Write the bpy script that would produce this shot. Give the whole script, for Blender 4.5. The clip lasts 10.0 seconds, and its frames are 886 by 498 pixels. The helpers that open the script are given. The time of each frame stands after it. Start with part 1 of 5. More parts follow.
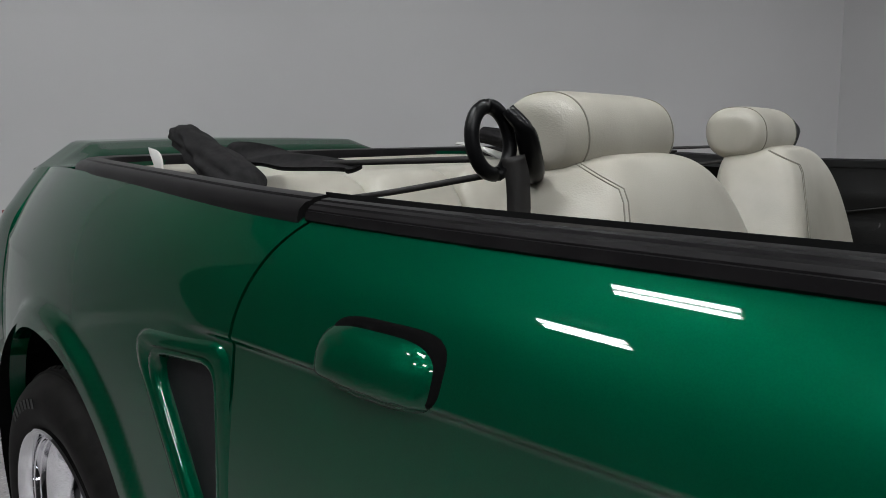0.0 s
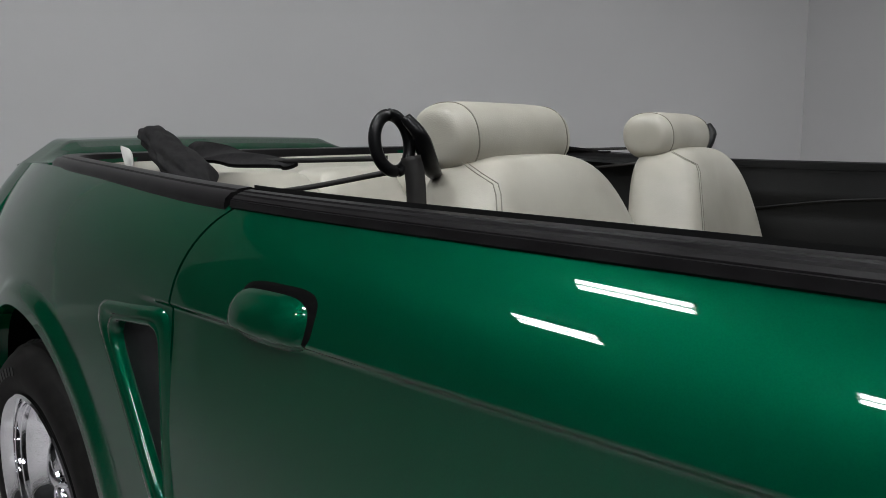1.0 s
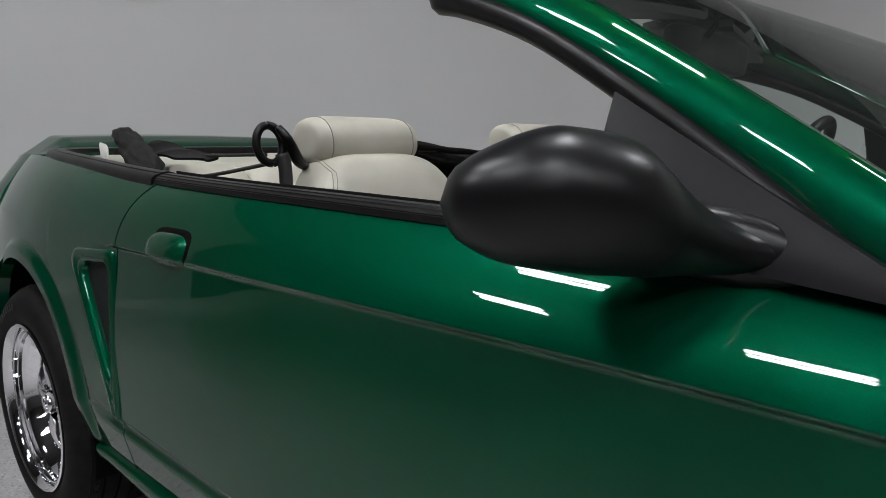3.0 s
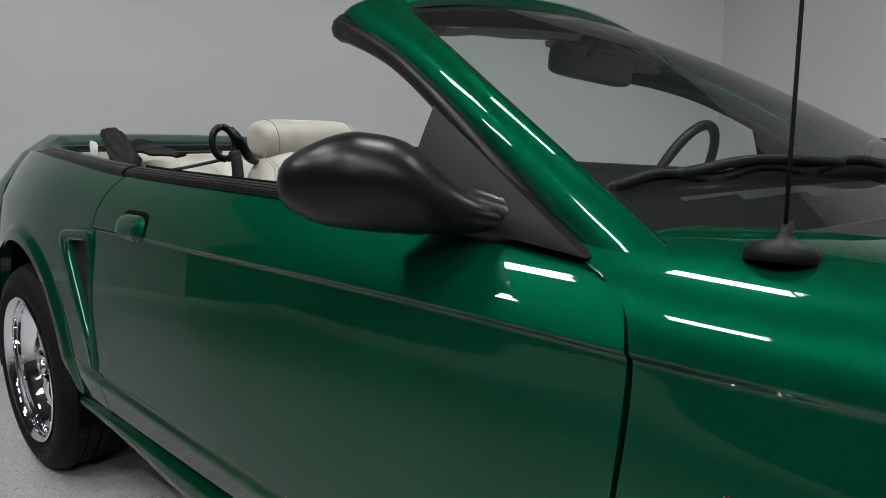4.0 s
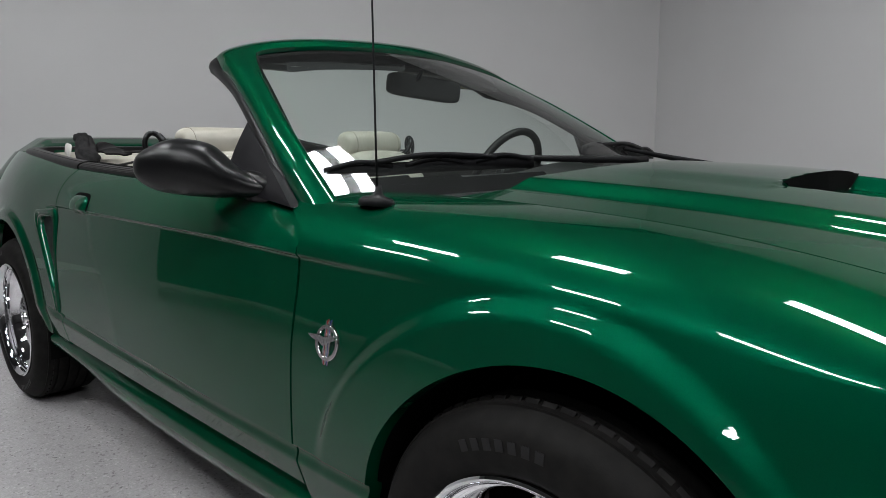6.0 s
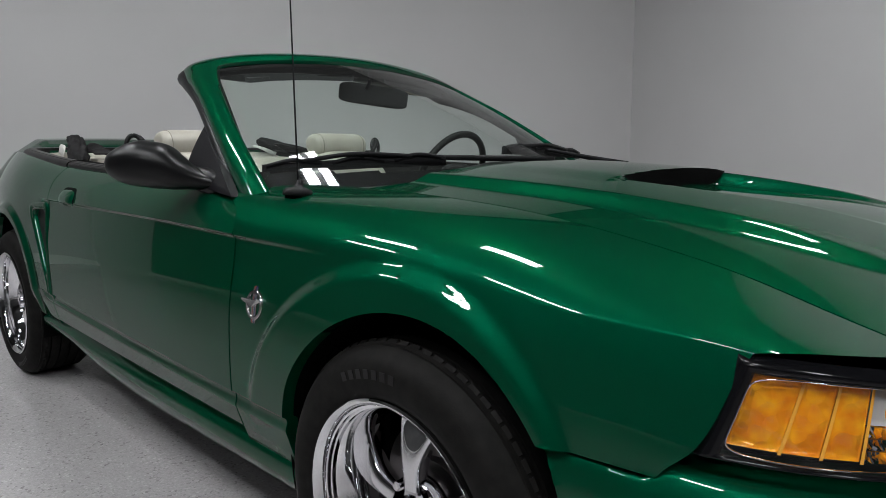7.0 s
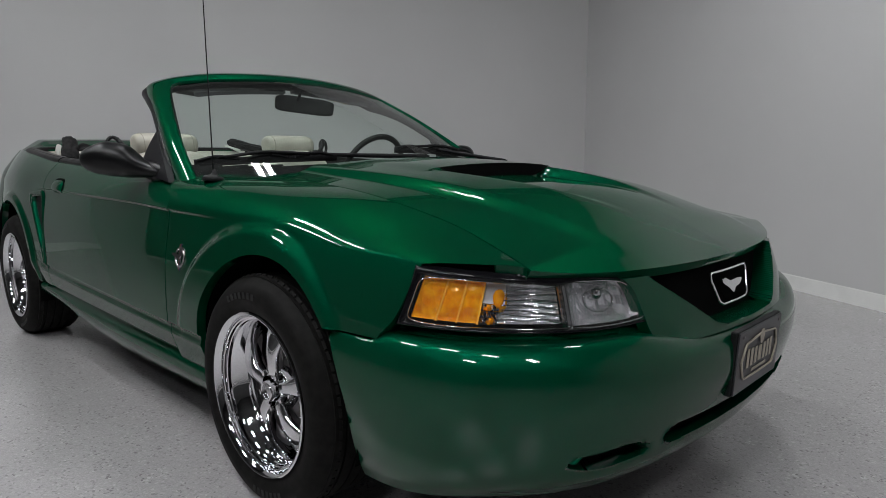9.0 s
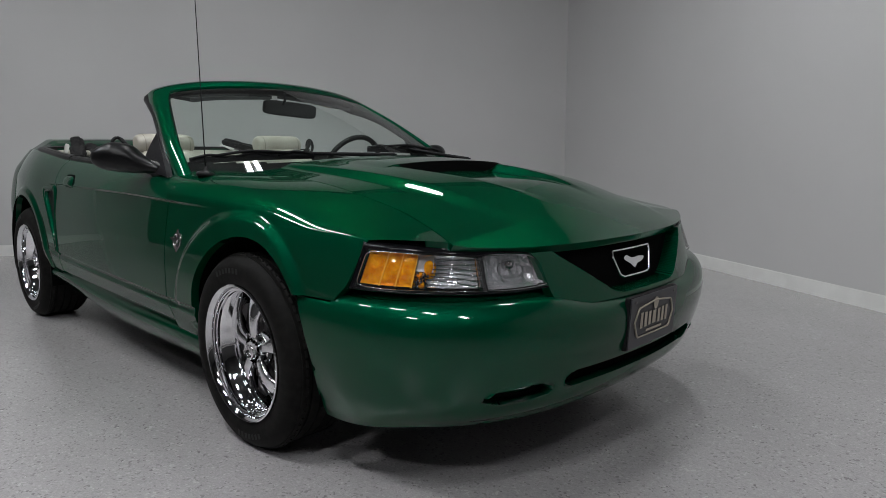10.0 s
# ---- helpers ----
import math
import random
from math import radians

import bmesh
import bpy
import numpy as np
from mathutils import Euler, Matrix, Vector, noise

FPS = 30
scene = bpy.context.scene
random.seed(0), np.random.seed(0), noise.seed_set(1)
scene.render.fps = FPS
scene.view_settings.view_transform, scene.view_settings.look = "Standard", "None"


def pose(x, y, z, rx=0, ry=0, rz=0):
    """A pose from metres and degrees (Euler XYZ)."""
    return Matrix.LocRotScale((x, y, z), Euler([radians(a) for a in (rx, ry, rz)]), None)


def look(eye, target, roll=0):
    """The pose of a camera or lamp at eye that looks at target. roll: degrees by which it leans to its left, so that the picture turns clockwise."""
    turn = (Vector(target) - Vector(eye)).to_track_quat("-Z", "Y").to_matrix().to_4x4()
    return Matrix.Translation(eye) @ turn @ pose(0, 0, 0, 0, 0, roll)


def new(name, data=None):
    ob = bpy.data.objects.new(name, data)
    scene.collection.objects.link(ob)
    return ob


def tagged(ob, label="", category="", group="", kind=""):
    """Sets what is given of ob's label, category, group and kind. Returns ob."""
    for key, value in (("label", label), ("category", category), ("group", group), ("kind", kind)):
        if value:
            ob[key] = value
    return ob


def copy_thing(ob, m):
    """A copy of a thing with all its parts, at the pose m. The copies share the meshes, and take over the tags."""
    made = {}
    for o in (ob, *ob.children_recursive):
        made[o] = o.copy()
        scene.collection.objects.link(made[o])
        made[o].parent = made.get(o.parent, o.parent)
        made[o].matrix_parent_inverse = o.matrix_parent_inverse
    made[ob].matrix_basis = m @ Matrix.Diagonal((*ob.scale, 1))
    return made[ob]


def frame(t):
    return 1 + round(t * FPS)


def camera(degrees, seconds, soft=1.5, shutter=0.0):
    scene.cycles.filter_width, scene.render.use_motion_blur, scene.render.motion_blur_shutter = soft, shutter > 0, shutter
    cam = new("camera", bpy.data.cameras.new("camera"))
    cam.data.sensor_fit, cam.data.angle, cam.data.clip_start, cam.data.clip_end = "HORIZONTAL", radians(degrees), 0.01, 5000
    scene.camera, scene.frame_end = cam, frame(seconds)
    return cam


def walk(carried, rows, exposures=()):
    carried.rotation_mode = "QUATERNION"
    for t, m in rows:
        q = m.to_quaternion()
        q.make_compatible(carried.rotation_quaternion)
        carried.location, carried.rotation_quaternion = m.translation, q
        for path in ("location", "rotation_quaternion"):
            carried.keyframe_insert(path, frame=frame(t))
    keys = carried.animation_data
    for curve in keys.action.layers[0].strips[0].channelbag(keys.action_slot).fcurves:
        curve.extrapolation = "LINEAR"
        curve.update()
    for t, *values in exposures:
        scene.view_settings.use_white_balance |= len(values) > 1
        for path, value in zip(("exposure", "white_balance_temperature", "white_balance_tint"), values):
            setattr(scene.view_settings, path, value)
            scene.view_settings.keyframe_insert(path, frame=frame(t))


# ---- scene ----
cam = camera(68.6, 10.0, 0.9)
PATH = [
    (0, (-1.343, -1.191, 1.001), (-2.672, 0.274, 0.704), -1.93),
    (0.5, (-1.248, -1.212, 1.001), (-2.565, 0.262, 0.700), -1.81),
    (1, (-1.146, -1.231, 1.001), (-2.458, 0.248, 0.698), -1.61),
    (1.5, (-1.031, -1.257, 1.000), (-2.340, 0.223, 0.694), -1.35),
    (2, (-0.900, -1.291, 1.000), (-2.210, 0.188, 0.691), -1.11),
    (3.5, (-0.454, -1.410, 0.994), (-1.775, 0.062, 0.695), -0.36),
    (4, (-0.281, -1.433, 0.993), (-1.615, 0.026, 0.689), -0.39),
    (4.5, (-0.090, -1.467, 0.987), (-1.429, -0.013, 0.686), -0.42),
    (5, (0.096, -1.503, 0.987), (-1.246, -0.052, 0.686), -0.46),
    (5.5, (0.279, -1.528, 0.985), (-1.067, -0.079, 0.686), -0.39),
    (7, (0.809, -1.609, 0.979), (-0.551, -0.172, 0.686), -0.30),
    (7.5, (0.988, -1.639, 0.973), (-0.377, -0.205, 0.684), -0.15),
    (8, (1.164, -1.668, 0.975), (-0.204, -0.239, 0.682), -0.19),
    (8.5, (1.353, -1.700, 0.973), (-0.021, -0.277, 0.681), -0.18),
    (9, (1.540, -1.753, 0.970), (0.164, -0.331, 0.679), -0.16),
    (9.5, (1.723, -1.827, 0.971), (0.348, -0.404, 0.678), -0.15),
    (10, (1.902, -1.905, 0.972), (0.527, -0.483, 0.676), -0.16),
]
walk(cam, [(t, look(eye, target, roll)) for t, eye, target, roll in PATH],
     ((0, 0.0), (1.5, 0.05), (3.5, 0.18), (4.5, 0.25), (5.5, 0.24), (7, 0.12), (8.5, 0.0), (10, -0.14)))

# ---------------------------------------------------------------- light and room
TURN = -29.0                       # the room's long wall against the car's axis, degrees
CORNER = Vector((-2.50, 4.745, 0))  # inner corner of the two visible walls
E1 = Vector((math.cos(radians(TURN)), math.sin(radians(TURN)), 0))
E2 = Vector((-E1.y, E1.x, 0))
ROOM_L, ROOM_W, ROOM_H = 14.0, 12.0, 3.7
BAY_W = 9.4                        # how far the side wall stays light; past it, dark for reflections
LAMP_W = 80.0

world = bpy.data.worlds.new("world")
scene.world = world
world.use_nodes = True
world.node_tree.nodes["Background"].inputs[0].default_value = (0.5, 0.5, 0.52, 1)
world.node_tree.nodes["Background"].inputs[1].default_value = 0.05
scene.view_settings.exposure = 0.0


# ---------------------------------------------------------------- materials
def material(name, colour, rough=0.5, metal=0.0, coat=0.0, coat_rough=0.03, emit=0.0, spec=0.5):
    m = bpy.data.materials.new(name)
    m.use_nodes = True
    b = m.node_tree.nodes["Principled BSDF"]
    b.inputs["Base Color"].default_value = (*colour, 1)
    b.inputs["Roughness"].default_value = rough
    b.inputs["Metallic"].default_value = metal
    b.inputs["Coat Weight"].default_value = coat
    b.inputs["Coat Roughness"].default_value = coat_rough
    b.inputs["Specular IOR Level"].default_value = spec
    if emit:
        b.inputs["Emission Color"].default_value = (*colour, 1)
        b.inputs["Emission Strength"].default_value = emit
    return m


def nodes_of(m):
    t = m.node_tree
    return t.nodes, t.links, t.nodes["Principled BSDF"]


def coords(m, scale=1.0):
    n, l, _ = nodes_of(m)
    c = n.new("ShaderNodeTexCoord")
    mp = n.new("ShaderNodeMapping")
    mp.inputs["Scale"].default_value = (scale, scale, scale)
    l.new(c.outputs["Object"], mp.inputs["Vector"])
    return mp.outputs["Vector"]


def vary(m, scale, dark, light, detail=4.0, lo=0.35, hi=0.65):
    """Mottles the base colour between two colours."""
    n, l, b = nodes_of(m)
    t = n.new("ShaderNodeTexNoise")
    t.inputs["Scale"].default_value = scale
    t.inputs["Detail"].default_value = detail
    l.new(coords(m), t.inputs["Vector"])
    r = n.new("ShaderNodeValToRGB")
    r.color_ramp.elements[0].position, r.color_ramp.elements[1].position = lo, hi
    r.color_ramp.elements[0].color, r.color_ramp.elements[1].color = (*dark, 1), (*light, 1)
    l.new(t.outputs["Fac"], r.inputs["Fac"])
    l.new(r.outputs["Color"], b.inputs["Base Color"])
    return t


def relief(m, scale, strength, distance=0.002, kind="noise", detail=3.0):
    n, l, b = nodes_of(m)
    if kind == "noise":
        t = n.new("ShaderNodeTexNoise")
        t.inputs["Detail"].default_value = detail
        out = t.outputs["Fac"]
    else:
        t = n.new("ShaderNodeTexVoronoi")
        out = t.outputs["Distance"]
    t.inputs["Scale"].default_value = scale
    l.new(coords(m), t.inputs["Vector"])
    bp = n.new("ShaderNodeBump")
    bp.inputs["Strength"].default_value = strength
    bp.inputs["Distance"].default_value = distance
    l.new(out, bp.inputs["Height"])
    l.new(bp.outputs["Normal"], b.inputs["Normal"])


def rough_vary(m, scale, lo, hi):
    n, l, b = nodes_of(m)
    t = n.new("ShaderNodeTexNoise")
    t.inputs["Scale"].default_value = scale
    t.inputs["Detail"].default_value = 5
    l.new(coords(m), t.inputs["Vector"])
    r = n.new("ShaderNodeMapRange")
    r.inputs["To Min"].default_value, r.inputs["To Max"].default_value = lo, hi
    l.new(t.outputs["Fac"], r.inputs["Value"])
    l.new(r.outputs["Result"], b.inputs["Roughness"])


PAINT = material("green_metallic_paint", (0.0, 0.060, 0.0270), 0.42, 0.55, 1.0, 0.018, spec=0.0)
vary(PAINT, 700.0, (0.0, 0.058, 0.0261), (0.0, 0.063, 0.0284), 1.0)
nodes_of(PAINT)[2].inputs["Specular Tint"].default_value = (0.02, 0.35, 0.19, 1)
nodes_of(PAINT)[2].inputs["Coat IOR"].default_value = 1.42
TRIM = material("black_rubber_trim", (0.009, 0.0085, 0.009), 0.36, spec=0.16)
vary(TRIM, 30, (0.007, 0.0063, 0.0068), (0.011, 0.0102, 0.0107))
rough_vary(TRIM, 12, 0.28, 0.42)
MIRROR_PLASTIC = material("satin_black_plastic", (0.0045, 0.0045, 0.005), 0.34, spec=0.28)
relief(MIRROR_PLASTIC, 900, 0.12, 0.0005)
SAIL = material("dark_satin_plastic", (0.0065, 0.006, 0.0075), 0.42, spec=0.12)
relief(SAIL, 700, 0.15, 0.0005)
BLACK = material("black_plastic", (0.008, 0.008, 0.009), 0.5, spec=0.2)
rough_vary(BLACK, 25, 0.4, 0.6)
GLOSS_BLACK = material("gloss_black", (0.005, 0.005, 0.006), 0.12, spec=0.25)
# Puts deep shade of gaps and wells into the colour; also the glass print.
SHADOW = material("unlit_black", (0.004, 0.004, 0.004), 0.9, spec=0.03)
COWL = material("grey_black_cowl_plastic", (0.016, 0.015, 0.016), 0.5, spec=0.3)
rough_vary(COWL, 18, 0.4, 0.6)
LEATHER = material("cream_leather", (0.47, 0.445, 0.38), 0.42)
vary(LEATHER, 7, (0.42, 0.395, 0.335), (0.50, 0.475, 0.41))
relief(LEATHER, 420, 0.22, 0.0008, "voronoi")
STITCH = material("dark_stitching", (0.24, 0.225, 0.185), 0.7)
VINYL = material("black_vinyl", (0.008, 0.008, 0.008), 0.45, spec=0.3)
relief(VINYL, 500, 0.2, 0.0006, "voronoi")
CLOTH = material("black_folded_cloth", (0.014, 0.014, 0.015), 0.85, spec=0.15)
vary(CLOTH, 60, (0.010, 0.0095, 0.010), (0.019, 0.018, 0.0185))
relief(CLOTH, 900, 0.4, 0.0006)
WHITE_LINER = material("white_liner", (0.62, 0.61, 0.58), 0.7)
BELT = material("black_belt_webbing", (0.022, 0.020, 0.019), 0.6)
relief(BELT, 1200, 0.3, 0.0004)
RUBBER = material("tyre_rubber", (0.011, 0.0105, 0.0105), 0.65, spec=0.1)
vary(RUBBER, 40, (0.006, 0.0056, 0.0054), (0.011, 0.0102, 0.0096))
relief(RUBBER, 300, 0.2, 0.0008)
LETTER = material("raised_tyre_lettering", (0.010, 0.010, 0.010), 0.5, spec=0.25)
CHROME = material("chrome", (0.82, 0.82, 0.84), 0.035, 1.0)
DULL_CHROME = material("satin_chrome", (0.62, 0.62, 0.63), 0.16, 1.0)
STEEL = material("brake_steel", (0.16, 0.15, 0.15), 0.4, 1.0)
AMBER = material("amber_lens", (0.95, 0.36, 0.005), 0.12, 0.0, spec=0.6)
vary(AMBER, 45, (0.85, 0.25, 0.002), (1.0, 0.44, 0.008), 5.0)
relief(AMBER, 60, 0.8, 0.004, "voronoi")
PALE_AMBER = material("pale_amber_rib", (1.0, 0.50, 0.06), 0.2, 0.0, spec=0.6)
REFLECTOR = material("headlamp_reflector", (0.95, 0.93, 0.96), 0.20, 0.75)
relief(REFLECTOR, 40, 0.30, 0.004, "voronoi")
RED = material("red_enamel", (0.22, 0.02, 0.02), 0.3)
BLUE = material("blue_enamel", (0.02, 0.03, 0.16), 0.3)
PLATE = material("dark_plate", (0.035, 0.033, 0.04), 0.35)
BRONZE = material("pale_plate_print", (0.42, 0.37, 0.30), 0.4)
RED_LAMP = material("red_tail_lens", (0.25, 0.008, 0.008), 0.12, 0.0, 0.5)
# Unlit room depth put into the colour, for the car's mirror images.
FAR_WALL = material("dark_reflection_wall", (0.10, 0.10, 0.10), 0.7)
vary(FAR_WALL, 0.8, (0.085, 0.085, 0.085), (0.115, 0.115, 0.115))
WALL = material("grey_wall_paint", (0.58, 0.57, 0.568), 0.62)
vary(WALL, 0.7, (0.566, 0.556, 0.554), (0.596, 0.585, 0.583))
relief(WALL, 160, 0.12, 0.001)
BASE = material("white_baseboard", (0.82, 0.81, 0.79), 0.4)
vary(BASE, 9, (0.79, 0.78, 0.76), (0.84, 0.83, 0.81))
CEIL = material("dark_ceiling", (0.05, 0.05, 0.05), 0.8)
vary(CEIL, 2, (0.042, 0.042, 0.042), (0.058, 0.058, 0.058))
LAMP_BODY = material("white_lamp_housing", (0.7, 0.7, 0.7), 0.5)
TUBE = material("lamp_tube", (0.95, 0.98, 1.0), 0.4, emit=LAMP_W)


def floor_material():
    m = material("speckled_epoxy_floor", (0.45, 0.44, 0.44), 0.25, 0.0, 0.6, 0.06)
    n, l, b = nodes_of(m)
    v = coords(m)
    warp = n.new("ShaderNodeTexNoise")
    warp.inputs["Scale"].default_value = 55
    shift = n.new("ShaderNodeVectorMath")
    shift.operation = "MULTIPLY_ADD"
    shift.inputs[1].default_value = (0.012, 0.012, 0.012)
    l.new(v, warp.inputs["Vector"])
    l.new(warp.outputs["Color"], shift.inputs[0])
    l.new(v, shift.inputs[2])
    big = n.new("ShaderNodeTexNoise")
    big.inputs["Scale"].default_value = 1.6
    big.inputs["Detail"].default_value = 6
    clump = n.new("ShaderNodeTexNoise")
    clump.inputs["Scale"].default_value = 14
    clump.inputs["Detail"].default_value = 3
    chip = n.new("ShaderNodeTexVoronoi")
    chip.inputs["Scale"].default_value = 145
    grain = n.new("ShaderNodeTexVoronoi")
    grain.inputs["Scale"].default_value = 260
    fine = n.new("ShaderNodeTexNoise")
    fine.inputs["Scale"].default_value = 130
    fine.inputs["Detail"].default_value = 3
    for t in (big, clump, grain, fine):
        l.new(v, t.inputs["Vector"])
    l.new(shift.outputs["Vector"], chip.inputs["Vector"])

    def steps(source, rows):
        sep = n.new("ShaderNodeSeparateColor")
        ramp = n.new("ShaderNodeValToRGB")
        ramp.color_ramp.interpolation = "CONSTANT"
        e = ramp.color_ramp.elements
        e[0].position, e[0].color = rows[0][0], (*rows[0][1], 1)
        e[1].position, e[1].color = rows[1][0], (*rows[1][1], 1)
        for p, c in rows[2:]:
            e.new(p).color = (*c, 1)
        l.new(source.outputs["Color"], sep.inputs["Color"])
        l.new(sep.outputs["Red"], ramp.inputs["Fac"])
        return ramp.outputs["Color"]

    base = steps(grain, ((0.0, (0.400, 0.378, 0.386)), (0.30, (0.440, 0.420, 0.426)), (0.75, (0.485, 0.464, 0.468))))
    flake = steps(chip, ((0.0, (0.20, 0.182, 0.19)), (0.07, (0.390, 0.372, 0.380)), (0.25, (0.445, 0.425, 0.430)), (0.76, (0.49, 0.470, 0.472)), (0.94, (0.61, 0.588, 0.585))))
    where = n.new("ShaderNodeMapRange")
    where.inputs["From Min"].default_value, where.inputs["From Max"].default_value = 0.25, 0.80
    l.new(clump.outputs["Fac"], where.inputs["Value"])
    mix = n.new("ShaderNodeMix")
    mix.data_type = "RGBA"
    l.new(where.outputs["Result"], mix.inputs["Factor"])
    l.new(base, mix.inputs["A"])
    l.new(flake, mix.inputs["B"])
    stain = n.new("ShaderNodeMix")
    stain.data_type, stain.blend_type = "RGBA", "MULTIPLY"
    stain.inputs["Factor"].default_value = 0.20
    grey = n.new("ShaderNodeValToRGB")
    grey.color_ramp.elements[0].position, grey.color_ramp.elements[1].position = 0.3, 0.7
    grey.color_ramp.elements[0].color = (0.62, 0.60, 0.60, 1)
    l.new(big.outputs["Fac"], grey.inputs["Fac"])
    l.new(mix.outputs["Result"], stain.inputs["A"])
    l.new(grey.outputs["Color"], stain.inputs["B"])
    l.new(stain.outputs["Result"], b.inputs["Base Color"])
    bp = n.new("ShaderNodeBump")
    bp.inputs["Strength"].default_value = 0.40
    bp.inputs["Distance"].default_value = 0.002
    l.new(fine.outputs["Fac"], bp.inputs["Height"])
    l.new(bp.outputs["Normal"], b.inputs["Normal"])
    l.new(bp.outputs["Normal"], b.inputs["Coat Normal"])
    r = n.new("ShaderNodeMapRange")
    r.inputs["To Min"].default_value, r.inputs["To Max"].default_value = 0.20, 0.30
    l.new(clump.outputs["Fac"], r.inputs["Value"])
    l.new(r.outputs["Result"], b.inputs["Roughness"])
    return m


FLOOR = floor_material()


def thin_glass(name, tint, gloss=1.0, veil=0.0):
    """A sheet of clear, tinted glass: straight-through light, a thin pale film that paints in reflected haze, and a
    mirror image that grows at a slant.
    """
    m = bpy.data.materials.new(name)
    m.use_nodes = True
    n, l = m.node_tree.nodes, m.node_tree.links
    n.remove(n["Principled BSDF"])
    clear, shine, mix, fres = (n.new(k) for k in ("ShaderNodeBsdfTransparent", "ShaderNodeBsdfGlossy", "ShaderNodeMixShader", "ShaderNodeFresnel"))
    clear.inputs["Color"].default_value = (*tint, 1)
    shine.inputs["Roughness"].default_value = 0.01
    fres.inputs["IOR"].default_value = 1.5
    k = n.new("ShaderNodeMath")
    k.operation = "MULTIPLY"
    k.inputs[1].default_value = gloss
    l.new(fres.outputs["Fac"], k.inputs[0])
    l.new(k.outputs[0], mix.inputs["Fac"])
    # Pale diffuse film puts the look of reflected haze into the glass.
    film, haze, cloud = (n.new(k) for k in ("ShaderNodeBsdfDiffuse", "ShaderNodeMixShader", "ShaderNodeTexNoise"))
    film.inputs["Color"].default_value = (0.72, 0.74, 0.73, 1)
    cloud.inputs["Scale"].default_value = 5.0
    amount = n.new("ShaderNodeMapRange")
    amount.inputs["To Min"].default_value = 0.7 * veil
    amount.inputs["To Max"].default_value = 1.3 * veil
    l.new(cloud.outputs["Fac"], amount.inputs["Value"])
    l.new(amount.outputs["Result"], haze.inputs["Fac"])
    l.new(clear.outputs[0], haze.inputs[1])
    l.new(film.outputs[0], haze.inputs[2])
    l.new(haze.outputs[0], mix.inputs[1])
    l.new(shine.outputs[0], mix.inputs[2])
    l.new(mix.outputs[0], n["Material Output"].inputs["Surface"])
    return m


SCREEN_GLASS = thin_glass("tinted_windscreen_glass", (0.86, 0.96, 0.91), 1.0, 0.014)
LENS_GLASS = thin_glass("clear_headlamp_lens", (0.95, 0.96, 0.97), 1.0, 0.012)


# ---------------------------------------------------------------- mesh helpers
def part(name, bm, mat, parent=None, label="", smooth=True, kind="", category="", group="", angle=None):
    me = bpy.data.meshes.new(name)
    bm.normal_update()
    for f in bm.faces:
        f.smooth = smooth
    if smooth and angle:
        for e in bm.edges:
            if len(e.link_faces) == 2 and e.calc_face_angle(0) > radians(angle):
                e.smooth = False
    bm.to_mesh(me)
    bm.free()
    me.materials.append(mat)
    ob = new(name, me)
    ob.parent = parent
    return tagged(ob, label, category, group, kind)


def curve_of(*p):
    """A smooth function through a few (position, value) knots, straight beyond them."""
    xs, ys = [a for a, _ in p], [b for _, b in p]
    n = len(p)
    d = [(ys[i + 1] - ys[i]) / (xs[i + 1] - xs[i]) for i in range(n - 1)]
    m = [d[0]] + [0 if d[i - 1] * d[i] < 0 else (d[i - 1] + d[i]) / 2 for i in range(1, n - 1)] + [d[-1]]

    def f(x):
        if x <= xs[0]:
            return ys[0] + m[0] * (x - xs[0])
        if x >= xs[-1]:
            return ys[-1] + m[-1] * (x - xs[-1])
        i = max(k for k in range(n - 1) if xs[k] <= x)
        h = xs[i + 1] - xs[i]
        t = (x - xs[i]) / h
        return ((2 * t**3 - 3 * t * t + 1) * ys[i] + (t**3 - 2 * t * t + t) * h * m[i]
                + (3 * t * t - 2 * t**3) * ys[i + 1] + (t**3 - t * t) * h * m[i + 1])
    return f


def path_of(*p):
    """A smooth path through points: a function of 0..1."""
    k = [i / (len(p) - 1) for i in range(len(p))]
    fs = [curve_of(*zip(k, [q[a] for q in p])) for a in range(3)]
    return lambda s: Vector((fs[0](s), fs[1](s), fs[2](s)))


def smoothstep(a, b, x):
    t = min(1, max(0, (x - a) / (b - a)))
    return t * t * (3 - 2 * t)


def sheet(bm, fn, nu, nv, close_u=False, keep=None):
    """A grid of faces over fn(s, t), s and t from 0 to 1."""
    rows = [[bm.verts.new(fn(i / nu, j / nv)) for j in range(nv + 1)] for i in range(nu if close_u else nu + 1)]
    for i in range(nu):
        a, b = rows[i], rows[(i + 1) % len(rows)]
        for j in range(nv):
            q = (a[j], a[j + 1], b[j + 1], b[j])
            if keep is None or keep(sum((v.co for v in q), Vector()) / 4):
                bm.faces.new(q)
    return rows


def face_to(bm, way):
    """Turns all faces so that their front looks along way(centre)."""
    bm.normal_update()
    for f in bm.faces:
        if f.normal.dot(way(f.calc_center_median())) < 0:
            f.normal_flip()


def flange(bm, shift):
    """Turns the open border inwards by shift(co), so that panels have an edge."""
    rim = [e for e in bm.edges if len(e.link_faces) == 1]
    made = {}
    for e in rim:
        for v in e.verts:
            if v not in made:
                made[v] = bm.verts.new(v.co + shift(v.co))
    for e in rim:
        a, b = e.verts
        bm.faces.new((a, b, made[b], made[a]))


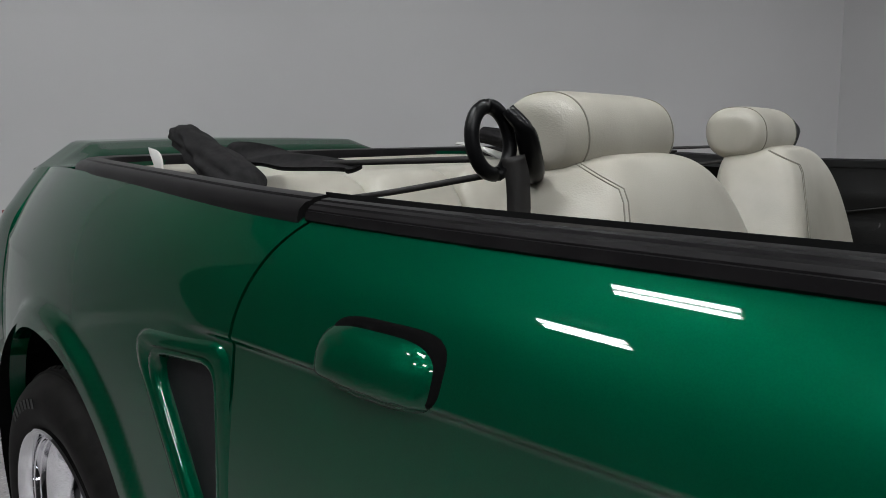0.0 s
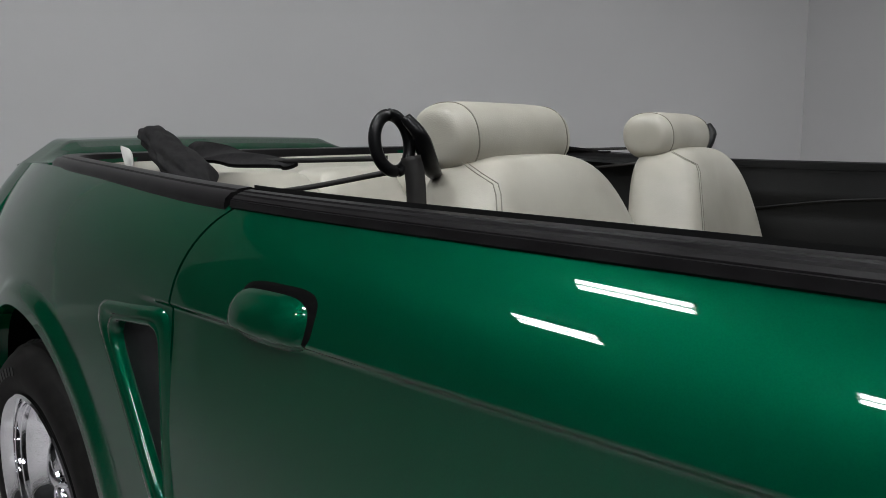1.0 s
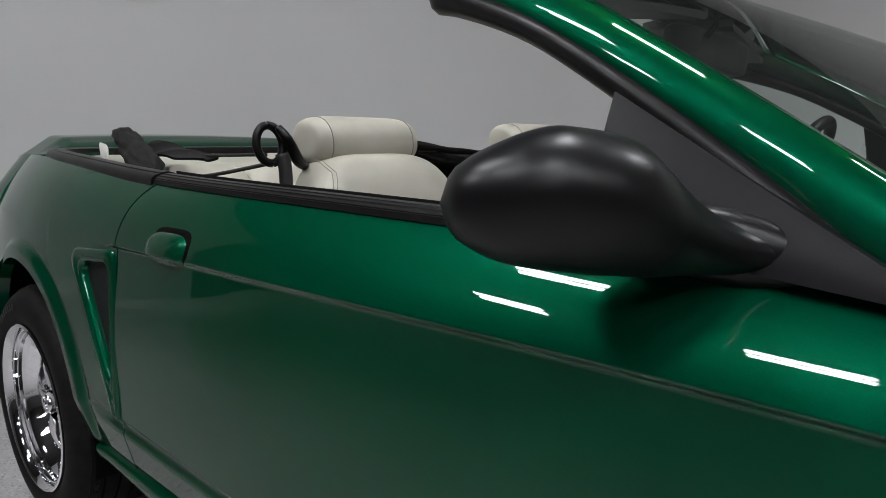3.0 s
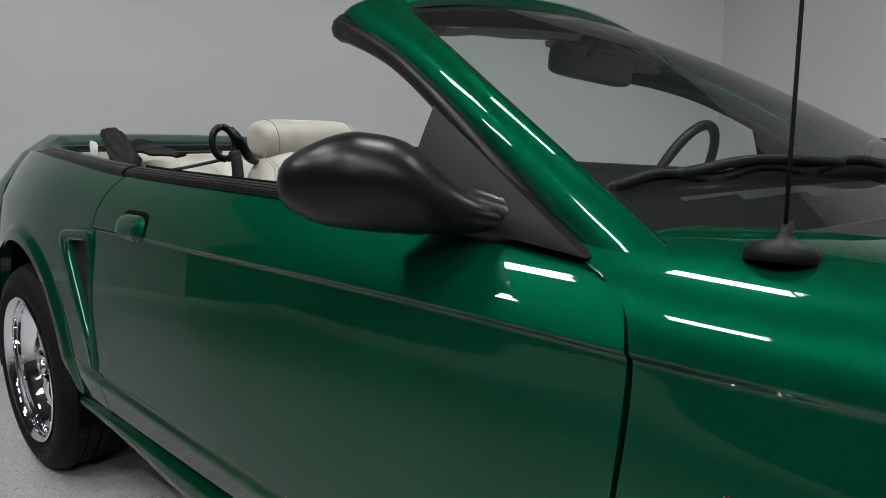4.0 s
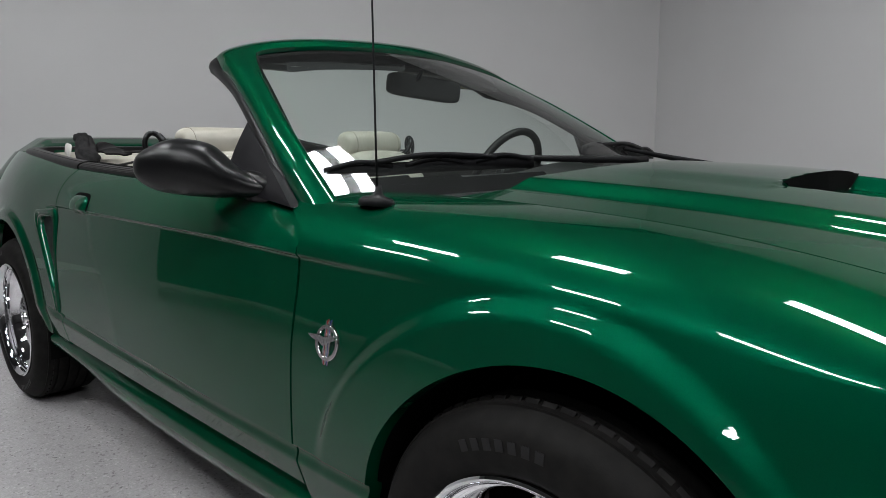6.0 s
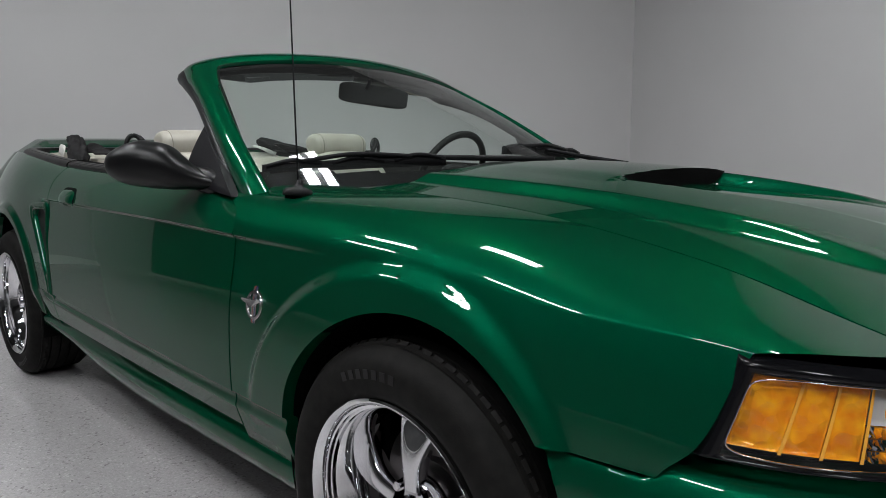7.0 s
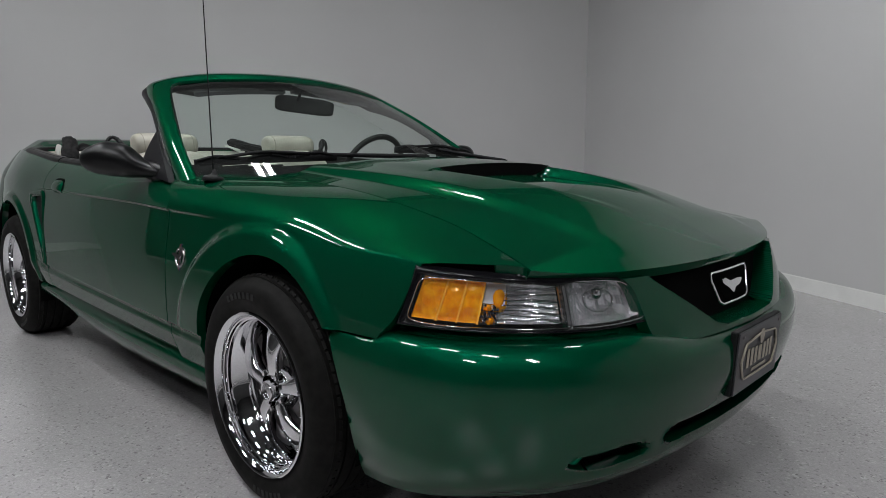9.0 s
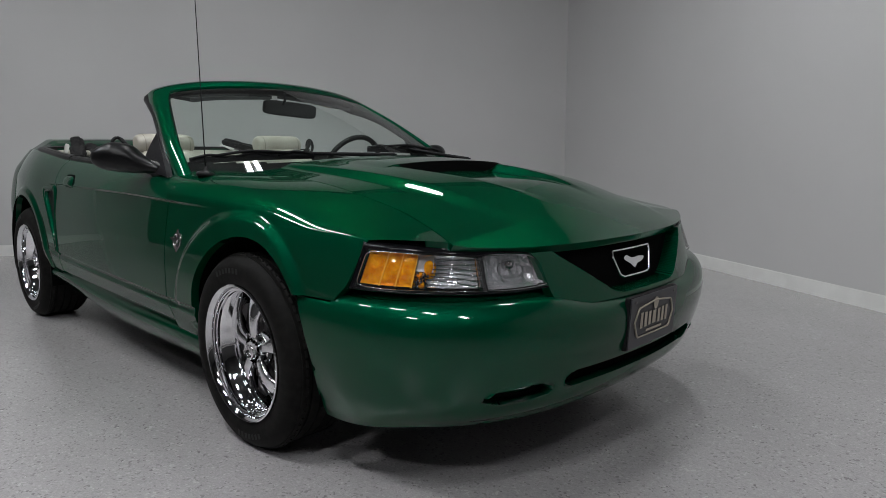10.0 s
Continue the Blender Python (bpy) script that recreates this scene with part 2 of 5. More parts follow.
def tube(bm, path, radius, n=24, k=8, flat=1.0, up=Vector((0, 0, 1)), caps=True):
    """A round or flattened tube along path(s); radius may be a function of s."""
    rings = []
    for i in range(n + 1):
        s = i / n
        p = path(s)
        d = (path(min(1, s + 0.01)) - path(max(0, s - 0.01))).normalized()
        side = d.cross(up)
        side = side.normalized() if side.length > 1e-4 else Vector((1, 0, 0))
        top = side.cross(d).normalized()
        r = radius(s) if callable(radius) else radius
        rings.append([bm.verts.new(p + side * r * math.cos(2 * math.pi * j / k) + top * r * flat * math.sin(2 * math.pi * j / k)) for j in range(k)])
    for a, b in zip(rings, rings[1:]):
        for j in range(k):
            bm.faces.new((a[j], a[(j + 1) % k], b[(j + 1) % k], b[j]))
    if caps:
        bm.faces.new(rings[0][::-1])
        bm.faces.new(rings[-1])


def sweep(bm, path, profile, n=40, up=Vector((0, 0, 1)), caps=True, scale=None):
    """A closed profile of (across, up) points carried along path(s)."""
    rings = []
    for i in range(n + 1):
        s = i / n
        d = (path(min(1, s + 0.005)) - path(max(0, s - 0.005))).normalized()
        side = d.cross(up).normalized()
        top = side.cross(d).normalized()
        c = scale(s) if scale else 1
        rings.append([bm.verts.new(path(s) + side * a * c + top * b * c) for a, b in profile])
    k = len(profile)
    for a, b in zip(rings, rings[1:]):
        for j in range(k):
            bm.faces.new((a[j], a[(j + 1) % k], b[(j + 1) % k], b[j]))
    if caps:
        bm.faces.new(rings[0][::-1])
        bm.faces.new(rings[-1])


def lathe(bm, profile, n=64, closed=False):
    """Turns (radius, y) points round the y axis."""
    rings = [[bm.verts.new((r * math.cos(2 * math.pi * i / n), y, r * math.sin(2 * math.pi * i / n))) for r, y in profile] for i in range(n)]
    m = len(profile)
    for i in range(n):
        a, b = rings[i], rings[(i + 1) % n]
        for j in range(m if closed else m - 1):
            bm.faces.new((a[j], b[j], b[(j + 1) % m], a[(j + 1) % m]))


def pillow(bm, size, e=0.5, n=28, m=18, centre=(0, 0, 0), bend=None, e2=None):
    """A padded block: a superellipsoid of that size. e: roundness up and down, e2: round about."""
    e2 = e2 or e
    sg = lambda c, p: math.copysign(abs(c) ** p, c)
    rings = []
    for j in range(1, m):
        a = math.pi * (j / m - 0.5)
        ring = []
        for i in range(n):
            b = 2 * math.pi * i / n
            p = Vector((size[0] / 2 * sg(math.cos(a), e) * sg(math.cos(b), e2), size[1] / 2 * sg(math.cos(a), e) * sg(math.sin(b), e2), size[2] / 2 * sg(math.sin(a), e)))
            ring.append(bm.verts.new((bend(p) if bend else p) + Vector(centre)))
        rings.append(ring)
    ends = []
    for z in (-1, 1):
        p = Vector((0, 0, z * size[2] / 2))
        ends.append(bm.verts.new((bend(p) if bend else p) + Vector(centre)))
    for a, b in zip(rings, rings[1:]):
        for i in range(n):
            bm.faces.new((a[i], a[(i + 1) % n], b[(i + 1) % n], b[i]))
    for i in range(n):
        bm.faces.new((ends[0], rings[0][(i + 1) % n], rings[0][i]))
        bm.faces.new((ends[1], rings[-1][i], rings[-1][(i + 1) % n]))


def block(bm, lo, hi, bevel=0.0, m=None):
    old = set(bm.verts)
    r = bmesh.ops.create_cube(bm, size=1)
    for v in r["verts"]:
        v.co = Vector([lo[a] + (v.co[a] + 0.5) * (hi[a] - lo[a]) for a in range(3)])
    if bevel:
        es = list({e for v in r["verts"] for e in v.link_edges})
        bmesh.ops.bevel(bm, geom=es, offset=bevel, segments=2, affect="EDGES", profile=0.5)
    if m is not None:
        for v in bm.verts:
            if v not in old:
                v.co = m @ v.co


# ---------------------------------------------------------------- the room
def room_point(a, b, z):
    """a metres along the long wall from the corner, b metres away from it into the room."""
    return CORNER + E1 * a - E2 * b + Vector((0, 0, z))


def room_block(bm, a0, a1, b0, b1, z0, z1):
    vs = [bm.verts.new(room_point(a, b, z)) for z in (z0, z1) for a, b in ((a0, b0), (a1, b0), (a1, b1), (a0, b1))]
    for q in ((3, 2, 1, 0), (4, 5, 6, 7), (0, 1, 5, 4), (1, 2, 6, 5), (2, 3, 7, 6), (3, 0, 4, 7)):
        bm.faces.new([vs[i] for i in q])


def build_room():
    T = 0.15
    bm = bmesh.new()
    room_block(bm, -T, ROOM_L + T, -T, ROOM_W + T, -0.2, 0)
    part("floor", bm, FLOOR, None, "glossy light grey speckled epoxy floor", False, "structure", "floor")
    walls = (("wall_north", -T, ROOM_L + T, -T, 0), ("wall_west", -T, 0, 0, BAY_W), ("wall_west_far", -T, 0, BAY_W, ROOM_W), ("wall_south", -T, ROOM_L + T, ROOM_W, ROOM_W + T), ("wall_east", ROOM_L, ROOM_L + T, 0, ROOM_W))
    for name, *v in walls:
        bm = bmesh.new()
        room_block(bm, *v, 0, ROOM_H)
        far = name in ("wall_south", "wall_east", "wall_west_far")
        part(name, bm, FAR_WALL if far else WALL, None, "plain wall out of view, kept dark for reflections in the car" if far else "plain painted mid grey wall", False, "structure", "wall")
    bm = bmesh.new()
    room_block(bm, -T, ROOM_L + T, -T, ROOM_W + T, ROOM_H, ROOM_H + 0.15)
    part("ceiling", bm, CEIL, None, "plain dark painted ceiling above the lamps", False, "structure", "ceiling")
    d, h = 0.014, 0.105
    for v in ((0.0, ROOM_L, 0.0, d), (0.0, d, d, ROOM_W - d), (0.0, ROOM_L, ROOM_W - d, ROOM_W), (ROOM_L - d, ROOM_L, d, ROOM_W - d)):
        bm = bmesh.new()
        room_block(bm, *v, 0, h)
        bmesh.ops.bevel(bm, geom=[e for e in bm.edges if all(x.co.z > h - 0.001 for x in e.verts)], offset=0.005, segments=2, affect="EDGES")
        part("baseboard", bm, BASE, None, "white painted baseboard along the wall foot", False, "structure", "baseboard")


build_room()


def strip_lamp():
    """A twin-strip ceiling batten, strips along its own x."""
    lamp = new("ceiling_light")
    bm = bmesh.new()
    block(bm, (-0.33, -0.14, 0.012), (0.33, 0.14, 0.07), 0.006)
    part("housing", bm, LAMP_BODY, lamp, "white sheet-metal batten housing", False)
    for y in (-0.075, 0.075):
        bm = bmesh.new()
        block(bm, (-0.31, y - 0.042, -0.012), (0.31, y + 0.042, 0.010))
        part("tube", bm, TUBE, lamp, "lit white diffuser strip", False)
    tagged(lamp, "white twin-strip batten lamp out of view under the dark ceiling", "lamp", "ceiling lamps")
    return lamp


# The battens hang parallel to the parked car, in lines that slant across the room.
LAMP_Z = ROOM_H - 0.08
# The last four are added, set to brighten the long wall and the nose.
LAMPS = ((-2.5, -1.65), (-3.37, -3.12), (-1.26, -2.9), (0.2, -2.4), (-1.15, 0.1), (0.48, 1.25), (1.7, -2.4), (1.7, -4.2), (3.3, -1.9))
first = None
for x, y in LAMPS:
    m = pose(x, y, LAMP_Z, 0, 0, -3)
    if first is None:
        first = strip_lamp()
        first.matrix_basis = m
    else:
        copy_thing(first, m)


# ---------------------------------------------------------------- the car: x forward from the front axle, y to its left
car = tagged(new("convertible_car"), "dark green metallic two-door convertible with its roof down, cream seats", "car")

AXLE_R = -2.548
FRONT_ARCH = (0.017, 0.346, 0.370)   # centre x, centre z, radius
REAR_ARCH = (-2.565, 0.326, 0.388)

# Long rails of the body side, from the sill up to the shoulder: half width and height along x.
RAIL_Y = [
    curve_of((-3.3, 0.69), (-2.6, 0.79), (-2.1, 0.802), (-1.3, 0.805), (-0.3, 0.80), (0.3, 0.80)),
    curve_of((-3.3, 0.73), (-2.9, 0.80), (-2.5, 0.836), (-2.1, 0.842), (-1.3, 0.846), (-0.3, 0.846), (0.3, 0.84)),
    curve_of((-3.3, 0.74), (-2.9, 0.815), (-2.5, 0.852), (-2.1, 0.857), (-1.3, 0.870), (-0.5, 0.874), (0.0, 0.868), (0.45, 0.852)),
    curve_of((-3.3, 0.735), (-2.9, 0.810), (-2.5, 0.852), (-2.1, 0.850), (-1.3, 0.866), (-0.5, 0.870), (0.2, 0.864), (0.5, 0.842)),
    curve_of((-3.3, 0.690), (-2.9, 0.788), (-2.5, 0.832), (-2.1, 0.834), (-1.3, 0.846), (-0.6, 0.848), (-0.3, 0.836), (0.0, 0.824), (0.3, 0.810), (0.56, 0.790)),
]
RAIL_Z = [
    curve_of((-3.3, 0.26), (-2.1, 0.255), (-1.88, 0.245), (-1.55, 0.207), (-0.4, 0.203), (0.3, 0.21)),
    curve_of((-3.3, 0.36), (-2.2, 0.345), (-0.4, 0.335), (0.3, 0.33)),
    curve_of((-3.3, 0.45), (-2.0, 0.435), (-0.4, 0.42), (0.3, 0.43)),
    curve_of((-3.3, 0.64), (-2.0, 0.62), (-0.4, 0.61), (0.5, 0.60)),
    curve_of((-3.3, 0.82), (-2.0, 0.805), (-1.0, 0.806), (-0.5, 0.798), (0.0, 0.786), (0.3, 0.764), (0.56, 0.752)),
]
SIDE_Y = RAIL_Y + [
    curve_of((-3.3, 0.635), (-2.9, 0.745), (-2.5, 0.802), (-2.0, 0.813), (-1.4, 0.8125), (-1.0, 0.814), (-0.6, 0.812)),
    curve_of((-3.3, 0.585), (-2.9, 0.692), (-2.6, 0.740), (-2.3, 0.763), (-1.9, 0.77), (-1.3, 0.770), (-0.6, 0.764)),
]
SIDE_Z = RAIL_Z + [
    curve_of((-3.3, 0.905), (-2.5, 0.895), (-2.0, 0.874), (-1.3, 0.862), (-0.6, 0.850)),
    curve_of((-3.3, 0.968), (-2.8, 0.972), (-2.5, 0.962), (-2.0, 0.928), (-1.3, 0.905), (-0.6, 0.888)),
]
FENDER_Y = RAIL_Y + [
    curve_of((-0.6, 0.776), (0.0, 0.756), (0.3, 0.742), (0.55, 0.736), (0.73, 0.690)),
    curve_of((-0.6, 0.61), (-0.34, 0.598), (0.06, 0.593), (0.3, 0.594), (0.47, 0.593), (0.56, 0.603), (0.63, 0.622), (0.73, 0.666)),
]
FENDER_Z = RAIL_Z + [
    curve_of((-0.6, 0.880), (-0.2, 0.861), (0.1, 0.838), (0.4, 0.788), (0.6, 0.761), (0.73, 0.746)),
    curve_of((-0.6, 0.902), (-0.2, 0.892), (0.1, 0.870), (0.4, 0.820), (0.6, 0.770), (0.73, 0.748)),
]
GROUPS = ((0, 1), (1, 2), (2, 3, 4), (4, 5, 6))


def flare(x, z):
    """The raised lip round a wheel arch."""
    y = 0
    for cx, cz, r, soft, low in ((-0.040, 0.330, 0.432, 0.038, 0.36), (REAR_ARCH[0], REAR_ARCH[1], 0.414, 0.024, 0.25)):
        d = math.hypot(x - cx, z - cz)
        y += 0.013 * smoothstep(r + soft, r, d) * smoothstep(low, low + 0.20, z)
    return y


def side_point(ys, zs, x, v):
    """A point of the body side: half width and height at x and at v rails up."""
    for g in GROUPS:
        if v <= g[-1] or g is GROUPS[-1]:
            break
    t = v - g[0]
    if len(g) == 2:
        w = (1 - t, t)
    else:
        w = ((1 - t) * (2 - t) / 2, t * (2 - t), t * (t - 1) / 2)
    y = sum(a * ys[i](x) for a, i in zip(w, g))
    z = sum(a * zs[i](x) for a, i in zip(w, g))
    below = zs[4](x) - z
    if below > 0:
        y -= (0.0062 + 0.002 * smoothstep(-1.5, -0.75, x)) * smoothstep(0.0, 0.011, below) * smoothstep(0.19, 0.02, below) * smoothstep(-2.1, -1.95, x) * smoothstep(-0.15, -0.55, x)
    groove = zs[2](x) + 0.014 - z
    y -= 0.011 * smoothstep(0.0, 0.009, groove) * smoothstep(0.042, 0.014, groove) * smoothstep(-2.15, -1.98, x) * smoothstep(-0.2, -0.36, x)
    return y + flare(x, z), z


def side_at(ys, zs, x, z):
    """The half width of the body side at x and height z."""
    lo, hi = 0.0, 6.0
    for _ in range(24):
        v = (lo + hi) / 2
        if side_point(ys, zs, x, v)[1] < z:
            lo = v
        else:
            hi = v
    return side_point(ys, zs, x, lo)[0]


def arch_cut(bm, s, ys, zs):
    """Cuts the wheel arches out of a panel and lays its edge on the arc."""
    for cx, cz, r in (FRONT_ARCH, REAR_ARCH):
        inside = lambda co: (math.hypot(co.x - cx, co.z - cz) < r) if co.z > cz else abs(co.x - cx) < r
        gone = [f for f in bm.faces if all(inside(v.co) for v in f.verts)]
        if not gone:
            continue
        bmesh.ops.delete(bm, geom=gone, context="FACES")
        for v in bm.verts:
            if inside(v.co):
                if v.co.z > cz:
                    d = Vector((v.co.x - cx, v.co.z - cz)).normalized() * r
                    v.co.x, v.co.z = cx + d.x, cz + d.y
                else:
                    v.co.x = cx + math.copysign(r, v.co.x - cx)
                v.co.y = s * side_at(ys, zs, v.co.x, v.co.z)


def side_panel(name, s, ys, zs, rear, front, v0, v1, nx, nv, cut=None, label=""):
    """One body panel between two seams; s: -1 the car's right side, 1 its left."""
    vs = sorted({round(v0 + (v1 - v0) * k / nv, 4) for k in range(nv + 1)} | {4 - d for d in (0.0, 0.012, 0.024, 0.036, 0.05, 0.065, 0.085)} | {2.09, 2.07, 2.05, 2.03, 2.01, 1.96, 1.90})

    def fn(a, b):
        v = vs[round(b * (len(vs) - 1))]
        x = rear(v) + (front(v) - rear(v)) * a
        y, z = side_point(ys, zs, x, v)
        return Vector((x, s * y, z))
    bm = bmesh.new()
    sheet(bm, fn, nx, len(vs) - 1)
    arch_cut(bm, s, ys, zs)
    if cut:
        cut(bm)
    flange(bm, lambda co: Vector((0, 0, -0.035)) if co.x > -0.5 and abs(co.y) < 0.70 and co.z > 0.70 else Vector((0, -s * 0.028, -0.004)))
    return part(name, bm, PAINT, car, label, angle=50)


DOOR_REAR = curve_of((1, -1.945), (2, -1.966), (3, -1.973), (4, -1.967), (5, -1.945), (5.6, -1.924), (6, -1.903))
DOOR_FRONT = curve_of((1, -0.562), (3, -0.565), (4, -0.572), (5, -0.602), (6, -0.680))
FENDER_REAR = curve_of((0, -0.562), (3, -0.565), (4, -0.572), (4.5, -0.600), (5, -0.680), (5.5, -0.670), (6, -0.52))
GAP = 0.0028
SEAM_Z = curve_of((0.25, 0.577), (0.46, 0.581))


def fender_cut(bm):
    low = lambda co: co.x > 0.15 and co.z < SEAM_Z(co.x) + GAP
    bmesh.ops.delete(bm, geom=[f for f in bm.faces if all(low(v.co) for v in f.verts)], context="FACES")
    for v in bm.verts:
        if low(v.co):
            v.co.z = SEAM_Z(v.co.x) + GAP


# The side scoop: a three-sided frame behind the door.
SCOOP = (Vector((-2.206, 0.776)), Vector((-1.980, 0.791)), Vector((-1.958, 0.404)))


def scoop_ring(inset, radius, n=7):
    """The scoop's outline in x and z, moved inwards, with round corners."""
    c = sum(SCOOP, Vector((0, 0))) / 3
    lines = []
    for i in range(3):
        a, b = SCOOP[i], SCOOP[(i + 1) % 3]
        d = (b - a).normalized()
        nrm = Vector((-d.y, d.x))
        if nrm.dot(c - a) < 0:
            nrm = -nrm
        lines.append((a + nrm * inset, d))
    pts = []
    for i in range(3):
        (a, d), (b, e) = lines[i - 1], lines[i]
        k = ((b.x - a.x) * e.y - (b.y - a.y) * e.x) / (d.x * e.y - d.y * e.x)
        p = a + d * k
        half = math.acos(max(-1, min(1, (-d).dot(e)))) / 2
        off = min(radius / math.tan(half), 0.06)
        p0, p2 = p - d * off, p + e * off
        for j in range(n):
            t = j / (n - 1)
            pts.append(p0 * (1 - t) ** 2 + p * 2 * t * (1 - t) + p2 * t * t)
    return pts


def scoop_hole(bm):
    ring = scoop_ring(0.012, 0.02)

    def inside(co):
        p = Vector((co.x, co.z))
        return all((b - a).x * (p - a).y - (b - a).y * (p - a).x < 0 for a, b in zip(ring, ring[1:] + ring[:1]) if (b - a).length > 1e-6)
    bmesh.ops.delete(bm, geom=[f for f in bm.faces if inside(f.calc_center_median())], context="FACES")


def build_side(s):
    side_panel("fender", s, FENDER_Y, FENDER_Z, lambda v: FENDER_REAR(v) + GAP,
               curve_of((0, 0.47), (2.9, 0.470), (3.2, 0.510), (4, 0.550), (4.4, 0.585), (5, 0.66), (6, 0.728)), 0.45, 6, 200, 160, fender_cut)
    door = side_panel("door", s, SIDE_Y, SIDE_Z, lambda v: DOOR_REAR(v) + GAP, lambda v: DOOR_FRONT(v) - GAP, 1.05, 6, 130, 110)
    side_panel("quarter_panel", s, SIDE_Y, SIDE_Z, lambda v: -3.16, lambda v: DOOR_REAR(max(v, 1)) - GAP, 0.9, 6, 150, 130, scoop_hole)
    # sill under the door
    bm = bmesh.new()
    sheet(bm, lambda a, b: (lambda x, v: Vector((x, s * (side_point(SIDE_Y, SIDE_Z, x, v)[0] + 0.020 * math.sin(math.pi * min(1, v / 0.8)) - 0.020 * smoothstep(0.70, 0.90, v)), side_point(SIDE_Y, SIDE_Z, x, v)[1])))(-2.175 + 1.82 * a, 0.98 * b), 60, 14)
    flange(bm, lambda co: Vector((0, -s * 0.05, 0)))
    part("sill", bm, PAINT, car, angle=50)
    # the side scoop: green frame, black grille set back
    scoop = new("side_scoop")
    scoop.parent = car
    tagged(scoop, "green framed air scoop with a black insert")

    def ring_at(bm, inset, proud, radius=0.03):
        out = []
        for p in scoop_ring(inset, radius):
            out.append(bm.verts.new((p.x, s * (side_at(SIDE_Y, SIDE_Z, p.x, p.y) + proud), p.y)))
        return out
    bm = bmesh.new()
    steps = ((-0.004, -0.003), (0.0, 0.0045), (0.003, 0.0065), (0.014, 0.0060), (0.0155, 0.0025), (0.0175, 0.0022), (0.0195, 0.0048), (0.0225, 0.0040), (0.0250, 0.0015), (0.0262, -0.004), (0.0270, -0.013))
    rings = [ring_at(bm, *st) for st in steps]
    for a, b in zip(rings, rings[1:]):
        for i in range(len(a)):
            k = (i + 1) % len(a)
            if (a[i].co - a[k].co).length > 1e-5:
                bm.faces.new((a[i], a[k], b[k], b[i]))
    part("scoop_frame", bm, PAINT, scoop, angle=60)
    bm = bmesh.new()
    bm.faces.new(ring_at(bm, 0.0268, -0.0125))
    part("scoop_insert", bm, BLACK, scoop, "black plastic insert", False)
    # door handle: flap over a black plate, gap shade put into its colour
    handle = new("door_handle")
    handle.parent = car
    tagged(handle, "green pull-up flap handle over a black shade plate")

    def pad(bm, x0, x1, z0, z1, proud, depth, soft, bulge=0.0):
        def fn(a, b):
            u, w = 2 * a - 1, 2 * b - 1
            k = (abs(u) ** soft + abs(w) ** soft) ** (1 / soft)
            q = max(abs(u), abs(w))
            f = q / k if k > 0 else 1
            x = (x0 + x1) / 2 + (x1 - x0) / 2 * u * f
            z = (z0 + z1) / 2 + (z1 - z0) / 2 * w * f
            edge = 1 - smoothstep(0.86, 1.0, q)
            return Vector((x, s * (side_at(SIDE_Y, SIDE_Z, x, z) + depth + (proud - depth) * edge + bulge * (1 - w * w) * (1 - u**4)), z))
        sheet(bm, fn, 26, 18)
    bm = bmesh.new()
    pad(bm, -1.812, -1.661, 0.793, 0.857, 0.0022, -0.004, 4)
    part("handle_recess", bm, SHADOW, handle, "black plate for the shaded gap round the flap")
    bm = bmesh.new()
    pad(bm, -1.820, -1.672, 0.788, 0.848, 0.005, -0.003, 3.6, 0.009)
    part("handle_flap", bm, PAINT, handle)
    # belt moulding along the door top
    prof = [(-0.0064, 0.0046), (-0.0053, 0.0098), (-0.0034, 0.0102), (-0.0031, 0.0118), (0.001, 0.015), (0.0029, 0.0138), (0.0043, 0.0168), (0.0099, 0.0186), (0.0117, 0.0174), (0.0132, 0.0202), (0.0232, 0.0212), (0.0321, 0.0182), (0.035, 0.011), (0.035, -0.0066), (-0.0034, -0.0034), (-0.0071, 0.0014)]
    if s > 0:
        prof = [(-a, b) for a, b in prof][::-1]
    bm = bmesh.new()
    sweep(bm, lambda t: Vector((-0.70 - 1.212 * t, s * (SIDE_Y[6](-0.70 - 1.212 * t) - 0.002), SIDE_Z[6](-0.70 - 1.212 * t) - 0.002)), prof, 60)
    part("belt_moulding", bm, TRIM, door, "black rubber belt moulding", angle=35)
    # black sail panel at the door's front corner
    A, B, C = Vector((-0.648, 0.806, 0.876)), Vector((-0.975, 0.704, 1.048)), Vector((-0.955, 0.782, 0.905))
    bm = bmesh.new()

    def tri(a, b):
        p = A + (C + (B - C) * b - A) * a
        bow = 0.006 * math.sin(math.pi * b) * a
        return Vector((p.x, s * (p.y + bow), p.z))
    sheet(bm, tri, 14, 10)
    flange(bm, lambda co: Vector((-0.002, -s * 0.022, 0)))
    part("sail_panel", bm, SAIL, door, "satin black triangular panel", angle=45)
    # outside mirror: a tapering shell on a low neck
    mirror = new("wing_mirror")
    mirror.parent = car
    tagged(mirror, "satin black teardrop wing mirror")
    neck, tip = Vector((-0.798, 0.764, 0.911)), Vector((-0.982, 0.960, 0.950))
    axis = (tip - neck)
    rv = curve_of((0, 0.019), (0.10, 0.022), (0.25, 0.034), (0.32, 0.043), (0.40, 0.053), (0.50, 0.0575), (0.62, 0.0585), (0.75, 0.054), (0.85, 0.045), (0.93, 0.033), (0.975, 0.021), (1.0, 0.0005))
    rh = curve_of((0, 0.034), (0.10, 0.034), (0.22, 0.042), (0.36, 0.060), (0.60, 0.070), (0.75, 0.065), (0.86, 0.053), (0.94, 0.037), (0.98, 0.021), (1.0, 0.0005))
    lift = curve_of((0, -0.008), (0.10, -0.008), (0.25, -0.001), (0.32, 0.005), (0.42, 0.013), (0.62, 0.014), (0.85, 0.004), (1.0, -0.002))
